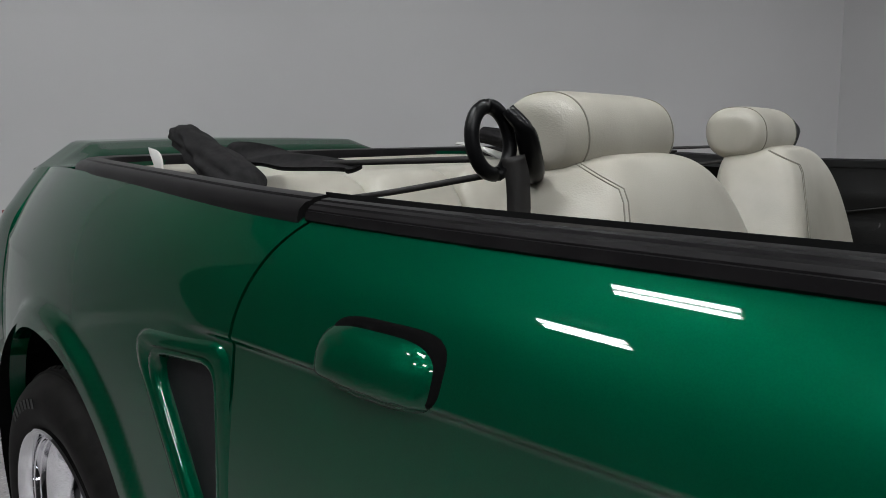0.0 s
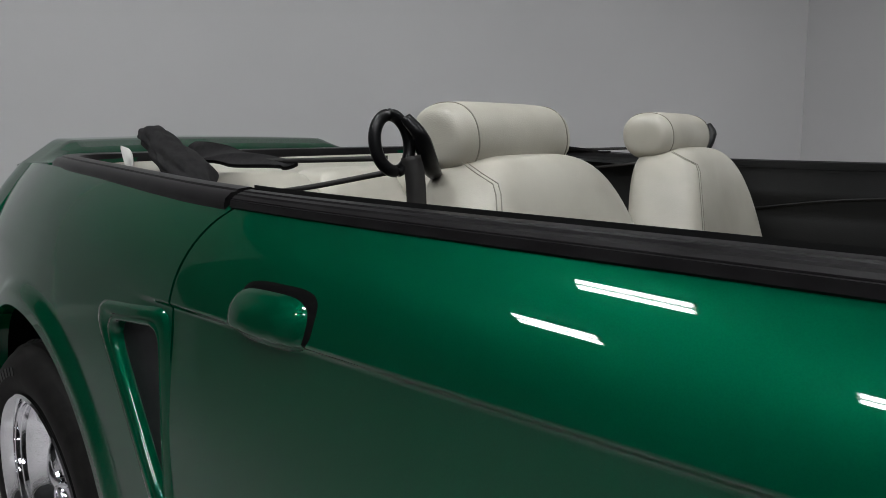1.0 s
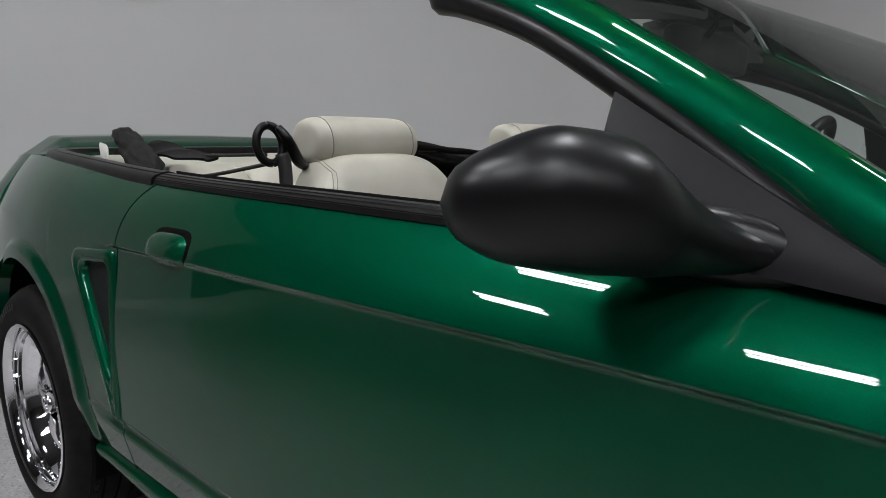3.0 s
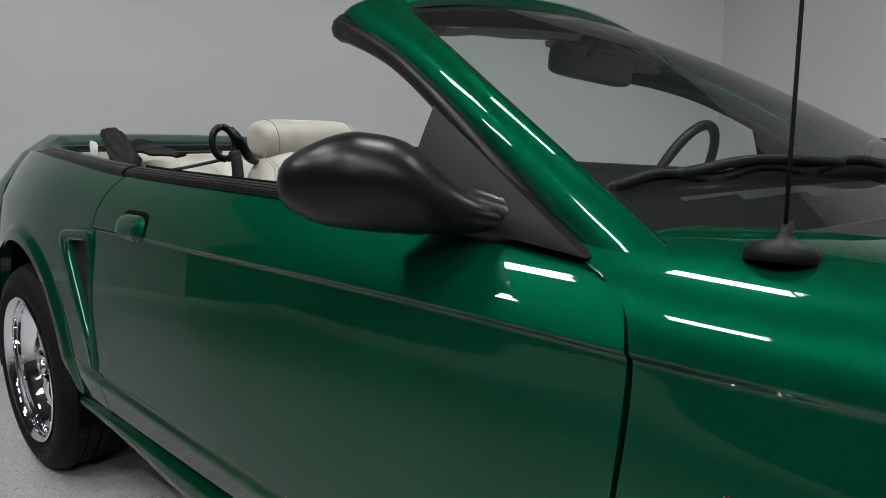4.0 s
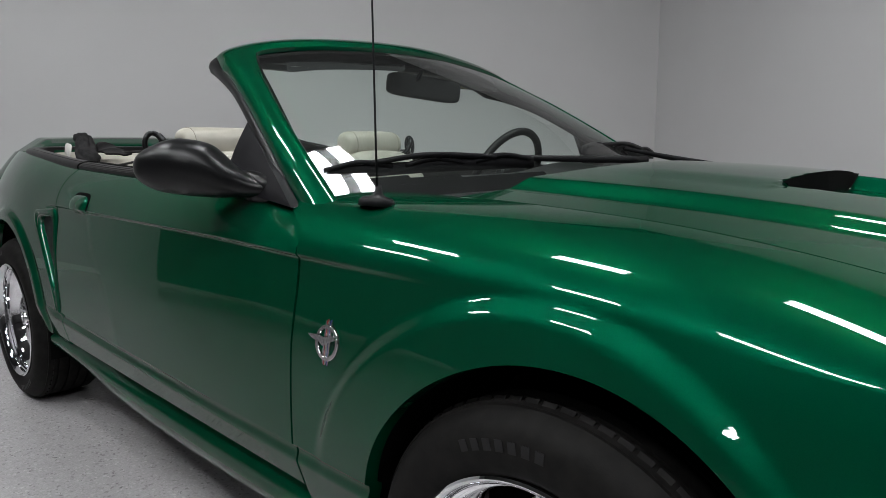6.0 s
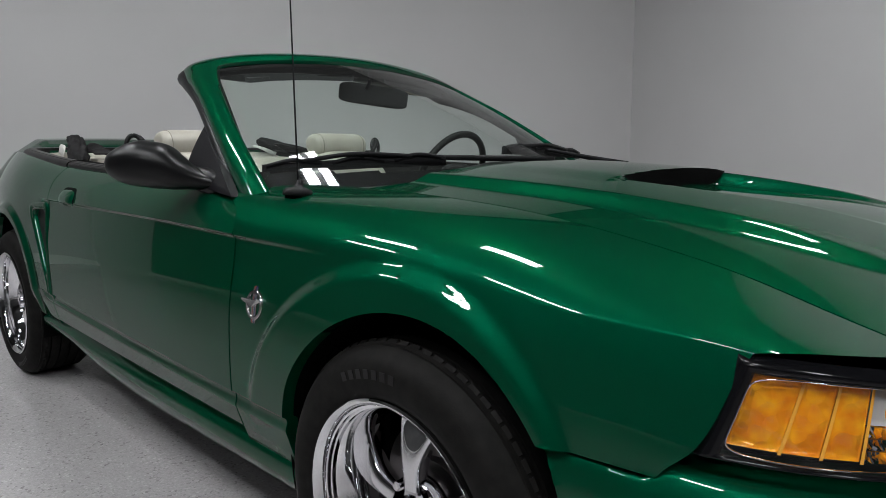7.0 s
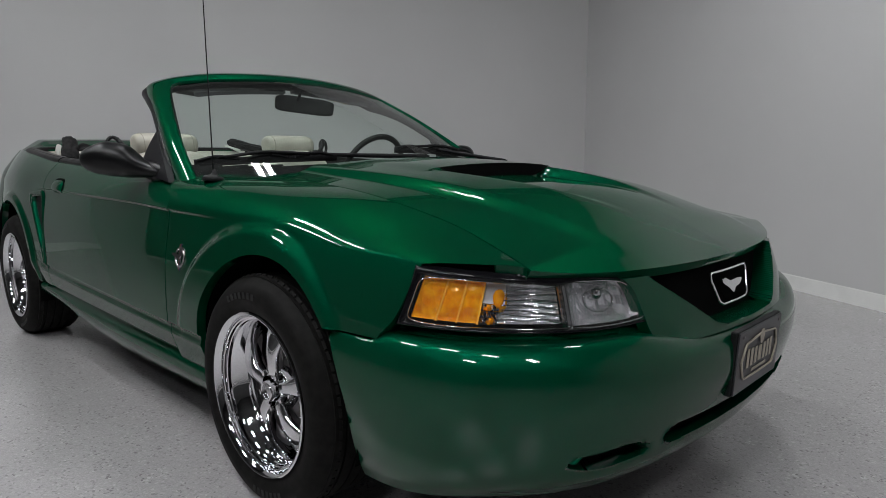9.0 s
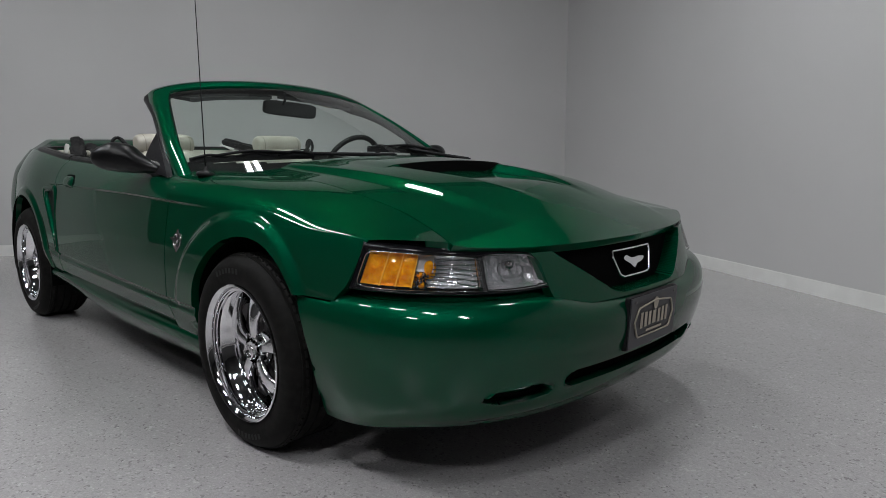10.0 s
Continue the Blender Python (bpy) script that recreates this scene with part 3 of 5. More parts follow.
    across = Vector((0.62, 0.62, 0)).normalized()
    bm = bmesh.new()

    def shell(a, b):
        p = neck + axis * b
        ang = 2 * math.pi * a
        c, d = math.cos(ang), math.sin(ang)
        q = p + across * rh(b) * math.copysign(abs(c) ** 0.92, c) + Vector((0, 0, lift(b) + rv(b) * math.copysign(abs(d) ** 0.92, d)))
        return Vector((q.x, s * q.y, q.z))
    sheet(bm, shell, 40, 44, True)
    part("mirror_shell", bm, MIRROR_PLASTIC, mirror)
    bm = bmesh.new()
    pillow(bm, (0.150, 0.050, 0.066), 0.9, 40, 20, (0, 0, 0))
    turn = Matrix.Rotation(math.atan2(0.07, 0.30) * -s, 4, "Z") @ Matrix.Rotation(radians(13), 4, "Y")
    foot = Vector((-0.815, s * 0.776, 0.905))
    for v in bm.verts:
        v.co = foot + turn @ v.co
    part("mirror_foot", bm, MIRROR_PLASTIC, mirror)
    bm = bmesh.new()
    e = axis.normalized()

    def face(a, b):
        ang, r = 2 * math.pi * a, b
        p = neck + axis * 0.66 - across * 0.064 + e * 0.060 * r * math.cos(ang) + Vector((0, 0, 0.017 + 0.040 * r * math.sin(ang)))
        return Vector((p.x, s * p.y, p.z))
    sheet(bm, face, 24, 3, True)
    part("mirror_glass", bm, CHROME, mirror, "silvered mirror glass")


for s in (-1, 1):
    build_side(s)


# ---------------------------------------------------------------- nose and tail
NOSE_X = 0.36


def plan(phi, a, b, n=2.3, x0=NOSE_X):
    """A point of the rounded nose in plan; phi from -1 (right) to 1 (left)."""
    t = phi * math.pi / 2
    return x0 + a * abs(math.cos(t)) ** (2 / n), b * math.copysign(abs(math.sin(t)) ** (2 / n), phi)


def plan_x(y, a, b=0.865, n=2.3):
    return NOSE_X + a * max(0.0, 1 - (abs(y) / b) ** n) ** (1 / n)


BUMPER_Z = curve_of((0, 0.222), (1, 0.262), (2, 0.32), (3, 0.40), (4, 0.475), (5, 0.532), (6, 0.573), (7, 0.597), (8, 0.600))
BUMPER_A = curve_of((0, 0.530), (1, 0.562), (2, 0.585), (3, 0.605), (4, 0.617), (5, 0.612), (6, 0.593), (7, 0.562), (8, 0.50))
BUMPER_B = curve_of((0, 0.815), (1, 0.832), (2, 0.850), (3, 0.866), (4, 0.874), (5, 0.870), (6, 0.855), (7, 0.832), (8, 0.79))


def bumper_point(phi, k):
    x, y = plan(phi, BUMPER_A(k) + 0.005, BUMPER_B(k), 2.75)
    z = BUMPER_Z(k)
    z += 0.030 * smoothstep(0.98, 0.60, abs(phi)) * smoothstep(2.5, 0.0, k)
    z -= 0.026 * smoothstep(0.30, 0.12, abs(phi)) * smoothstep(4.5, 7, k)
    return Vector((x, y, z))


def front_arch_trim(bm):
    cx, cz, r = FRONT_ARCH
    inside = lambda co: (math.hypot(co.x - cx, co.z - cz) < r) if co.z > cz else co.x < cx + r
    bmesh.ops.delete(bm, geom=[f for f in bm.faces if all(inside(v.co) for v in f.verts)], context="FACES")
    for v in bm.verts:
        if inside(v.co):
            if v.co.z > cz:
                d = Vector((v.co.x - cx, v.co.z - cz)).normalized() * r
                v.co.x, v.co.z = cx + d.x, cz + d.y
            else:
                v.co.x = cx + r


def build_bumper():
    bumper = new("front_bumper")
    bumper.parent = car
    bm = bmesh.new()
    sheet(bm, lambda a, b: bumper_point(2 * a - 1, 8 * b), 240, 60)
    # the flanks run straight back to the wheel arches
    for s in (-1, 1):
        def flank(a, b):
            k = 8 * b
            p = bumper_point(s, k)
            return Vector((p.x - 0.07 * (1 - a), p.y, p.z))
        sheet(bm, flank, 6, 60)
    bmesh.ops.remove_doubles(bm, verts=bm.verts, dist=0.0006)
    front_arch_trim(bm)
    seam = lambda co: co.x < 0.462 and co.z > SEAM_Z(co.x) - GAP
    bmesh.ops.delete(bm, geom=[f for f in bm.faces if all(seam(v.co) for v in f.verts)], context="FACES")
    for v in bm.verts:
        if seam(v.co):
            v.co.z = SEAM_Z(v.co.x) - GAP
    # lower intake and fog-lamp pockets
    mouths = [(-0.02, 0.364, 0.385, 0.024, 14.0)] + [(t * 0.530 - 0.01, 0.346, 0.104, 0.022, 2.2) for t in (-1, 1)]
    for yc, zc, ry, rz, power in mouths:
        def reach(co):
            return (abs((co.y - yc) / ry) ** power + abs((co.z - zc) / rz) ** min(power, 3.0)) if co.x > 0.6 else 9
        bmesh.ops.delete(bm, geom=[f for f in bm.faces if all(reach(v.co) < 1 for v in f.verts)], context="FACES")
        for v in bm.verts:
            if reach(v.co) < 1:
                d = Vector((v.co.y - yc, v.co.z - zc))
                if power > 4 and abs(d.x) < ry * 0.93:
                    v.co.z = zc + math.copysign(rz, d.y)
                else:
                    for _ in range(12):
                        d *= 1 + 0.12 * (1 - min(1, reach(Vector((v.co.x, yc + d.x, zc + d.y)))))
                    v.co.y, v.co.z = yc + d.x, zc + d.y
    flange(bm, lambda co: Vector((-0.035 if co.x > 0.5 else -0.01, -0.03 * math.copysign(1, co.y) if abs(co.y) > 0.6 else 0, 0)))
    part("bumper_cover", bm, PAINT, bumper, angle=55)
    # dark pans behind the openings
    bm = bmesh.new()
    sheet(bm, lambda a, b: Vector((plan_x(-0.45 + 0.9 * a, 0.605) - 0.045, -0.45 + 0.9 * a, 0.31 + 0.10 * b)), 24, 2)
    part("intake_grille", bm, SHADOW, bumper, "black lower intake", False)
    for s in (-1, 1):
        bm = bmesh.new()
        sheet(bm, lambda a, b: Vector((plan_x(0.40 + 0.25 * a, 0.600, 0.862) - 0.03, s * (0.40 + 0.25 * a), 0.30 + 0.09 * b)), 12, 2)
        pocket = part("fog_lamp_pocket", bm, BLACK, bumper, "black lamp pocket", False)
        bm = bmesh.new()
        pillow(bm, (0.016, 0.085, 0.026), 0.8, 24, 12, (plan_x(0.505, 0.600, 0.862) - 0.030, s * 0.505, 0.344))
        bmesh.ops.rotate(bm, verts=bm.verts, cent=(plan_x(0.505, 0.600, 0.862) - 0.030, s * 0.505, 0.344), matrix=Matrix.Rotation(radians(s * 22), 3, "Z"))
        part("fog_lamp_glass", bm, DULL_CHROME, pocket, "pale lamp glass deep in the pocket")
    # nose between the headlamps, with the grille mouth
    half = curve_of((0.57, 0.41), (0.60, 0.428), (0.645, 0.438), (0.70, 0.452), (0.735, 0.49))
    NZ0, NZ1 = 0.565, 0.714

    def nose(a, b):
        z = NZ0 + (NZ1 - NZ0) * b
        y = half(z) * (2 * a - 1)
        c = (z - 0.597) / 0.127
        A = 0.585 - 0.045 * c - 0.012 * c * abs(c)
        return Vector((plan_x(y, A), y, z))
    mouth = curve_of((0.576, 0.14), (0.585, 0.185), (0.606, 0.225), (0.64, 0.28), (0.70, 0.375), (0.73, 0.415))
    bm = bmesh.new()
    sheet(bm, nose, 150, 34, keep=None)
    inm = lambda co: co.z > 0.576 and abs(co.y) < mouth(co.z)
    bmesh.ops.delete(bm, geom=[f for f in bm.faces if all(inm(v.co) for v in f.verts)], context="FACES")
    for v in bm.verts:
        if inm(v.co):
            v.co.y = math.copysign(mouth(v.co.z), v.co.y) if v.co.z > 0.582 else v.co.y
            if v.co.z <= 0.582:
                v.co.z = 0.576
    flange(bm, lambda co: Vector((-0.075 if inm(co * 1.0) or abs(co.y) < mouth(co.z) + 0.004 else -0.03, 0.02 * math.copysign(1, co.y) if abs(co.y) < mouth(co.z) + 0.004 else 0, 0)))
    part("nose_panel", bm, PAINT, bumper, angle=50)
    bm = bmesh.new()
    sheet(bm, lambda a, b: Vector((plan_x(-0.44 + 0.88 * a, 0.585 - 0.05 * b) - 0.055, -0.44 + 0.88 * a, 0.560 + 0.185 * b)), 30, 4)
    part("grille", bm, SHADOW, bumper, "plain black grille panel", False)
    return bumper


bumper = build_bumper()


# ---------------------------------------------------------------- headlamps
def lamp_point(s, phi, z, inset=0.0):
    """On the headlamp's face: phi along the nose plan, from 0.36 (inner) to 0.92 (outer)."""
    k = (z - 0.62) / 0.12
    x, y = plan(phi, 0.600 - 0.062 * k - inset - 0.022 * smoothstep(0.52, 0.30, phi), 0.852 - 0.018 * k - inset)
    return Vector((x, s * y, z))


LAMP_LO = curve_of((0.30, 0.622), (0.36, 0.618), (0.5, 0.618), (0.7, 0.620), (0.93, 0.624))
LAMP_HI = curve_of((0.30, 0.682), (0.33, 0.710), (0.36, 0.717), (0.41, 0.7215), (0.5, 0.7265), (0.6, 0.735), (0.8, 0.748), (0.88, 0.751), (0.93, 0.748))


def lamp_strip(bm, s, p0, p1, lo, hi, inset, nu=30, nv=10, bowl=0.0, flutes=0, across=False, upright=0.0):
    """A strip of the lamp between two positions, lo and hi as shares of the opening's height."""
    def fn(a, b):
        w = lo + (hi - lo) * b
        phi = p0 + (p1 - p0) * a
        phi -= 0.052 * w * smoothstep(0.45, 0.8, phi)
        z = LAMP_LO(phi) + (LAMP_HI(phi) - LAMP_LO(phi)) * (lo + (hi - lo) * b)
        return lamp_point(s, phi, z, inset + upright * (1 - w) + bowl * (math.sin(math.pi * a) * math.sin(math.pi * b)) ** 0.6 + (0.0012 * math.sin(2 * math.pi * flutes * (a if across else b)) if flutes else 0))
    return sheet(bm, fn, nu, nv)


def build_headlamp(s):
    lamp = new("headlamp")
    lamp.parent = car
    tagged(lamp, "clear headlamp with an amber corner lens and black bezel")
    bm = bmesh.new()

    def surround(a, b):
        # a rectangle loop from the opening's edge to the lens edge
        t = a * 4
        c = int(min(3, t))
        f = t - c
        u, w = ((f, 0), (1, f), (1 - f, 1), (0, 1 - f))[c]
        m0, m1 = (0.012, 0.050)
        iu = m0 + (1 - m0 - m1) * u
        iw = 0.07 + (0.79 + 0.11 * smoothstep(0.38, 0.20, u)) * w
        uu, ww = u + (iu - u) * b, w + (iw - w) * b
        phi = 0.298 + (0.872 - 0.298) * uu
        phi -= 0.052 * ww * smoothstep(0.45, 0.8, phi)
        z = LAMP_LO(phi) + (LAMP_HI(phi) - LAMP_LO(phi)) * ww
        return lamp_point(s, phi, z + (0.002 * (2 * w - 1)) * (1 - b), 0.012 * (1 - b) + 0.004 * b - 0.008 * math.sin(math.pi * b))
    sheet(bm, surround, 160, 6, False)
    face_to(bm, lambda co: Vector((co.x - 0.3, co.y * 0.7, 0)))
    part("bezel", bm, GLOSS_BLACK, lamp, "black surround")
    bm = bmesh.new()
    lamp_strip(bm, s, 0.30, 0.875, 0.0, 0.97, 0.085, 40, 6)
    part("lamp_housing", bm, GLOSS_BLACK, lamp, "dark lamp housing")
    # amber corner: three blocks
    for p0, p1 in ((0.7805, 0.842), (0.7325, 0.7785), (0.686, 0.7305)):
        bm = bmesh.new()
        lamp_strip(bm, s, p0, p1, 0.13, 0.82, 0.018, 10, 8, -0.004)
        flange(bm, lambda co: Vector((-0.02, s * -0.02, 0)))
        part("amber_reflector", bm, AMBER, lamp, "amber prismatic block")
    for p in (0.684, 0.731, 0.779):
        bm = bmesh.new()
        lamp_strip(bm, s, p - 0.0022, p + 0.0022, 0.12, 0.83, 0.014, 2, 6)
        part("lens_rib", bm, PALE_AMBER, lamp)
    # signal: a fluted bowl, a pale panel, a small prismatic block low down and the amber bulb
    bm = bmesh.new()
    lamp_strip(bm, s, 0.500, 0.645, 0.10, 0.84, 0.024, 30, 60, 0.020, 7, upright=0.015)
    part("signal_reflector", bm, REFLECTOR, lamp, "chromed fluted signal reflector")
    bm = bmesh.new()
    lamp_strip(bm, s, 0.628, 0.682, 0.46, 0.83, 0.022, 8, 6)
    flange(bm, lambda co: Vector((-0.012, 0, 0)))
    part("signal_panel", bm, GREY_BAR, lamp, "pale grey panel")
    for i in range(4):
        for j in range(3):
            bm = bmesh.new()
            p0, w0 = 0.640 + 0.0105 * i, 0.11 + 0.115 * j
            lamp_strip(bm, s, p0, p0 + 0.0095, w0, w0 + 0.105, 0.022, 2, 2, -0.010 - 0.006 * ((i + j) % 2))
            flange(bm, lambda co: Vector((-0.014, 0, 0)))
            part("signal_prism", bm, AMBER if (i + 2 * j) % 5 == 1 else CHROME, lamp, smooth=False)
    bm = bmesh.new()
    pillow(bm, (0.030, 0.036, 0.052), 0.9, 20, 14, lamp_point(s, 0.628, 0.678, 0.034))
    part("signal_bulb", bm, AMBER, lamp, "amber bulb cover")
    bm = bmesh.new()
    lamp_strip(bm, s, 0.478, 0.489, 0.06, 0.92, 0.006, 4, 8)
    flange(bm, lambda co: Vector((-0.012, 0, 0)))
    part("divider", bm, DULL_CHROME, lamp, "grey divider bar")
    for i in range(6):
        bm = bmesh.new()
        w0, w1 = 0.16 + 0.125 * i, 0.30 + 0.075 * i

        def rib(t):
            phi = 0.498 + 0.125 * t
            w = w0 + (w1 - w0) * t
            return lamp_point(s, phi, LAMP_LO(phi) + (LAMP_HI(phi) - LAMP_LO(phi)) * w, 0.020 + 0.012 * math.sin(math.pi * t))
        tube(bm, rib, lambda t: 0.0030 - 0.0018 * t, 16, 8)
        part("signal_rib", bm, CHROME, lamp)
    # main beam: a stepped bowl round the bulb, with chromed ribs and a pale inner cheek
    bm = bmesh.new()
    lamp_strip(bm, s, 0.312, 0.474, 0.06, 0.97, 0.018, 15, 9, 0.026, 5, True, 0.015)
    for v in bm.verts:
        v.co += Vector((1, s * -0.4, 0)) * 0.0032 * noise.noise(v.co * 90)
    part("main_reflector", bm, REFLECTOR, lamp, "chromed faceted bowl reflector", False)
    bm = bmesh.new()
    lamp_strip(bm, s, 0.300, 0.313, 0.08, 0.92, 0.010, 6, 8)
    flange(bm, lambda co: Vector((-0.030, 0, 0)))
    part("inner_cheek", bm, DULL_CHROME, lamp)
    for r0 in (0.55,):
        bm = bmesh.new()

        def arc(t):
            a = 2 * math.pi * t
            phi = 0.396 + 0.070 * r0 * math.cos(a)
            return lamp_point(s, phi, 0.671 + 0.044 * r0 * math.sin(a), 0.022 + 0.022 * (1 - r0))
        tube(bm, arc, 0.0026, 48, 8, caps=False)
        part("reflector_ring", bm, CHROME, lamp)
    bm = bmesh.new()
    tube(bm, lambda t: lamp_point(s, 0.398, 0.682, 0.085 - 0.060 * t), lambda t: 0.024 * math.sqrt(max(0.02, 1 - 0.85 * t * t)), 12, 20)
    part("bulb_shield", bm, CHROME, lamp, "chrome bulb shield")
    bm = bmesh.new()
    lamp_strip(bm, s, 0.302, 0.848, 0.060, 0.96, 0.002, 50, 10)
    face_to(bm, lambda co: Vector((co.x - 0.3, co.y * 0.7, 0)))
    ob = part("lamp_lens", bm, LENS_GLASS, lamp, "clear outer lens")
    ob.visible_shadow = False
    bm = bmesh.new()
    loop = []
    for k in range(120):
        a = 2 * math.pi * k / 120
        c, d = math.cos(a), math.sin(a)
        u = 0.575 + 0.270 * math.copysign(abs(c) ** 0.22, c)
        loop.append((u, 0.472 + (0.385 + (0.09 * smoothstep(0.52, 0.42, u) if d > 0 else 0)) * math.copysign(abs(d) ** 0.22, d)))
    pts = []
    for phi, w in loop:
        phi -= 0.052 * w * smoothstep(0.45, 0.8, phi)
        pts.append(lamp_point(s, phi, LAMP_LO(phi) + (LAMP_HI(phi) - LAMP_LO(phi)) * w, 0.001))
    tube(bm, lambda t: pts[int(round(t * 120)) % 120], 0.0011, 120, 5, caps=False)
    part("lens_edge", bm, CHROME, lamp)


GREY_BAR = material("pale_grey_plastic", (0.55, 0.55, 0.56), 0.25)
for s in (-1, 1):
    build_headlamp(s)


# ---------------------------------------------------------------- hood
HOOD_Z = curve_of((-0.45, 0.952), (-0.2, 0.944), (0.07, 0.926), (0.3, 0.901), (0.5, 0.868), (0.7, 0.812), (0.83, 0.762), (0.89, 0.732))
HOOD_REAR = lambda y: -0.43 + 0.16 * (1 - (y / 0.66) ** 2)
HOOD_FRONT = lambda y: plan_x(y, 0.525)


def hood_height(x, y):
    w = FENDER_Y[6](x) - 0.004
    u = min(1, abs(y) / w)
    ze = FENDER_Z[6](min(x, 0.73)) + min(0, 0.73 - x) * 0.55
    zc = HOOD_Z(x)
    z = ze + (zc - ze) * (1 - u**2.1)
    # raised middle field, narrowing to the front
    edge = 0.475 - 0.085 * smoothstep(-0.2, 0.8, x)
    z += 0.017 * smoothstep(edge + 0.030, edge - 0.030, abs(y)) * smoothstep(0.86, 0.35, x) - 0.006 * (1 - u**5)
    # scoop: a trough that deepens towards a mouth under a raised lip
    half = 0.285 - 0.12 * smoothstep(0.08, 0.70, x)
    inner = smoothstep(half, half - 0.045, abs(y))
    if x > 0.07:
        z -= 0.036 * inner * smoothstep(0.70, 0.10, x)
    else:
        z += 0.005 * smoothstep(0.36, 0.25, abs(y)) * smoothstep(-0.38, 0.05, x)
    return z


def build_hood():
    bm = bmesh.new()

    def fn(a, b):
        u = 2 * a - 1
        y = u * 0.64
        for _ in range(3):
            xr, xf = HOOD_REAR(y), HOOD_FRONT(y)
            x = xr + (xf - xr) * b
            y = u * (FENDER_Y[6](min(x, 0.73)) - 0.005)
        return Vector((x, y, hood_height(x, y)))
    sheet(bm, fn, 150, 150)
    # keep a clean step at the scoop mouth
    flange(bm, lambda co: Vector((-0.012 if co.x > 0.6 else 0, 0, -0.022)))
    hood = part("hood", bm, PAINT, car, angle=60)
    bm = bmesh.new()

    def mouth(a, b):
        y = -0.284 + 0.568 * a
        t = abs(2 * a - 1)
        top = hood_height(0.069, y) + 0.0005
        low = top - 0.050 * (1 - t**4) - 0.001
        return Vector((0.082 - 0.010 * b, y, low + (top - low) * b))
    sheet(bm, mouth, 40, 4)
    part("scoop_mouth", bm, SHADOW, hood, "black scoop mouth", False)
    return hood


hood = build_hood()


# ---------------------------------------------------------------- tail, deck and spoiler
def build_tail():
    bb = [RAIL(-3.16) for RAIL in SIDE_Y]
    zz = [RAIL(-3.16) for RAIL in SIDE_Z]
    aa = (0.42, 0.48, 0.51, 0.52, 0.50, 0.46, 0.42)
    A, B, Z = curve_of(*enumerate(aa)), curve_of(*enumerate(bb)), curve_of(*enumerate(zz))

    def fn(a, b):
        t = (2 * a - 1) * math.pi / 2
        k = 6 * b
        return Vector((-3.166 - A(k) * abs(math.cos(t)) ** (2 / 2.6), B(k) * math.copysign(abs(math.sin(t)) ** (2 / 2.6), t), Z(k)))
    bm = bmesh.new()
    sheet(bm, fn, 90, 40)
    flange(bm, lambda co: Vector((0.02, -0.02 * math.copysign(1, co.y), 0)))
    part("rear_bumper", bm, PAINT, car, angle=60)
    for s in (-1, 1):
        for i in range(3):
            bm = bmesh.new()
            y0 = 0.36 + 0.10 * i

            def lens(a, b, y0=y0):
                y = y0 + 0.085 * a
                z = 0.72 + 0.13 * b
                w = min(1, y / 0.80)
                return Vector((-3.166 - 0.505 * max(0, 1 - w**2.6) ** (1 / 2.6) - 0.004, s * y, z))
            sheet(bm, lens, 6, 6)
            flange(bm, lambda co: Vector((0.02, 0, 0)))
            part("tail_lamp", bm, RED_LAMP, car, "red tail lamp segment")
    deck_front = lambda y: -2.945 + 0.17 * (abs(y) / 0.70) ** 3.2
    bm = bmesh.new()

    def deck(a, b):
        u = 2 * a - 1
        y = u * 0.66
        for _ in range(4):
            rear = -3.166 - 0.415 * max(0, 1 - min(1, abs(y) / 0.618) ** 2.6) ** (1 / 2.6)
            x = deck_front(y) + (rear - deck_front(y)) * b
            y = u * (SIDE_Y[6](max(x, -3.17)) - 0.004)
        return Vector((x, y, SIDE_Z[6](max(-3.3, x)) + 0.012 * (1 - u * u)))
    sheet(bm, deck, 60, 36)
    flange(bm, lambda co: Vector((0, 0, -0.03)))
    part("boot_lid", bm, PAINT, car, angle=60)
    # spoiler on the boot lid
    hz = lambda y: 1.045 - 0.009 * (y / 0.46) ** 2 - 0.070 * max(0.0, (y - 0.46) / 0.125)
    bm = bmesh.new()
    sec = ((-3.27, 0.0), (-3.34, 0.55), (-3.42, 0.92), (-3.50, 1.0), (-3.555, 1.03), (-3.565, 0.85), (-3.53, -0.1))

    def wing(a, b):
        y = -0.585 + 1.17 * a
        k = b * (len(sec) - 1)
        i = min(int(k), len(sec) - 2)
        f = k - i
        x = sec[i][0] + (sec[i + 1][0] - sec[i][0]) * f
        h = sec[i][1] + (sec[i + 1][1] - sec[i][1]) * f
        x += 0.13 * (abs(y) / 0.585) ** 2.4
        return Vector((x, y, 0.966 + (hz(abs(y)) - 0.966) * h))
    sheet(bm, wing, 70, 24)
    part("spoiler", bm, PAINT, car, angle=50)


build_tail()

# rear cockpit moulding: a loop behind the seats
loop = path_of((-1.922, -0.768, 0.9225), (-2.06, -0.766, 0.930), (-2.30, -0.757, 0.946), (-2.56, -0.737, 0.961), (-2.76, -0.690, 0.967), (-2.89, -0.600, 0.969), (-2.955, -0.40, 0.970), (-2.968, 0, 0.971),
               (-2.955, 0.40, 0.970), (-2.89, 0.600, 0.969), (-2.76, 0.690, 0.967), (-2.56, 0.737, 0.961), (-2.30, 0.757, 0.946), (-2.06, 0.766, 0.930), (-1.922, 0.768, 0.9225))
bm = bmesh.new()
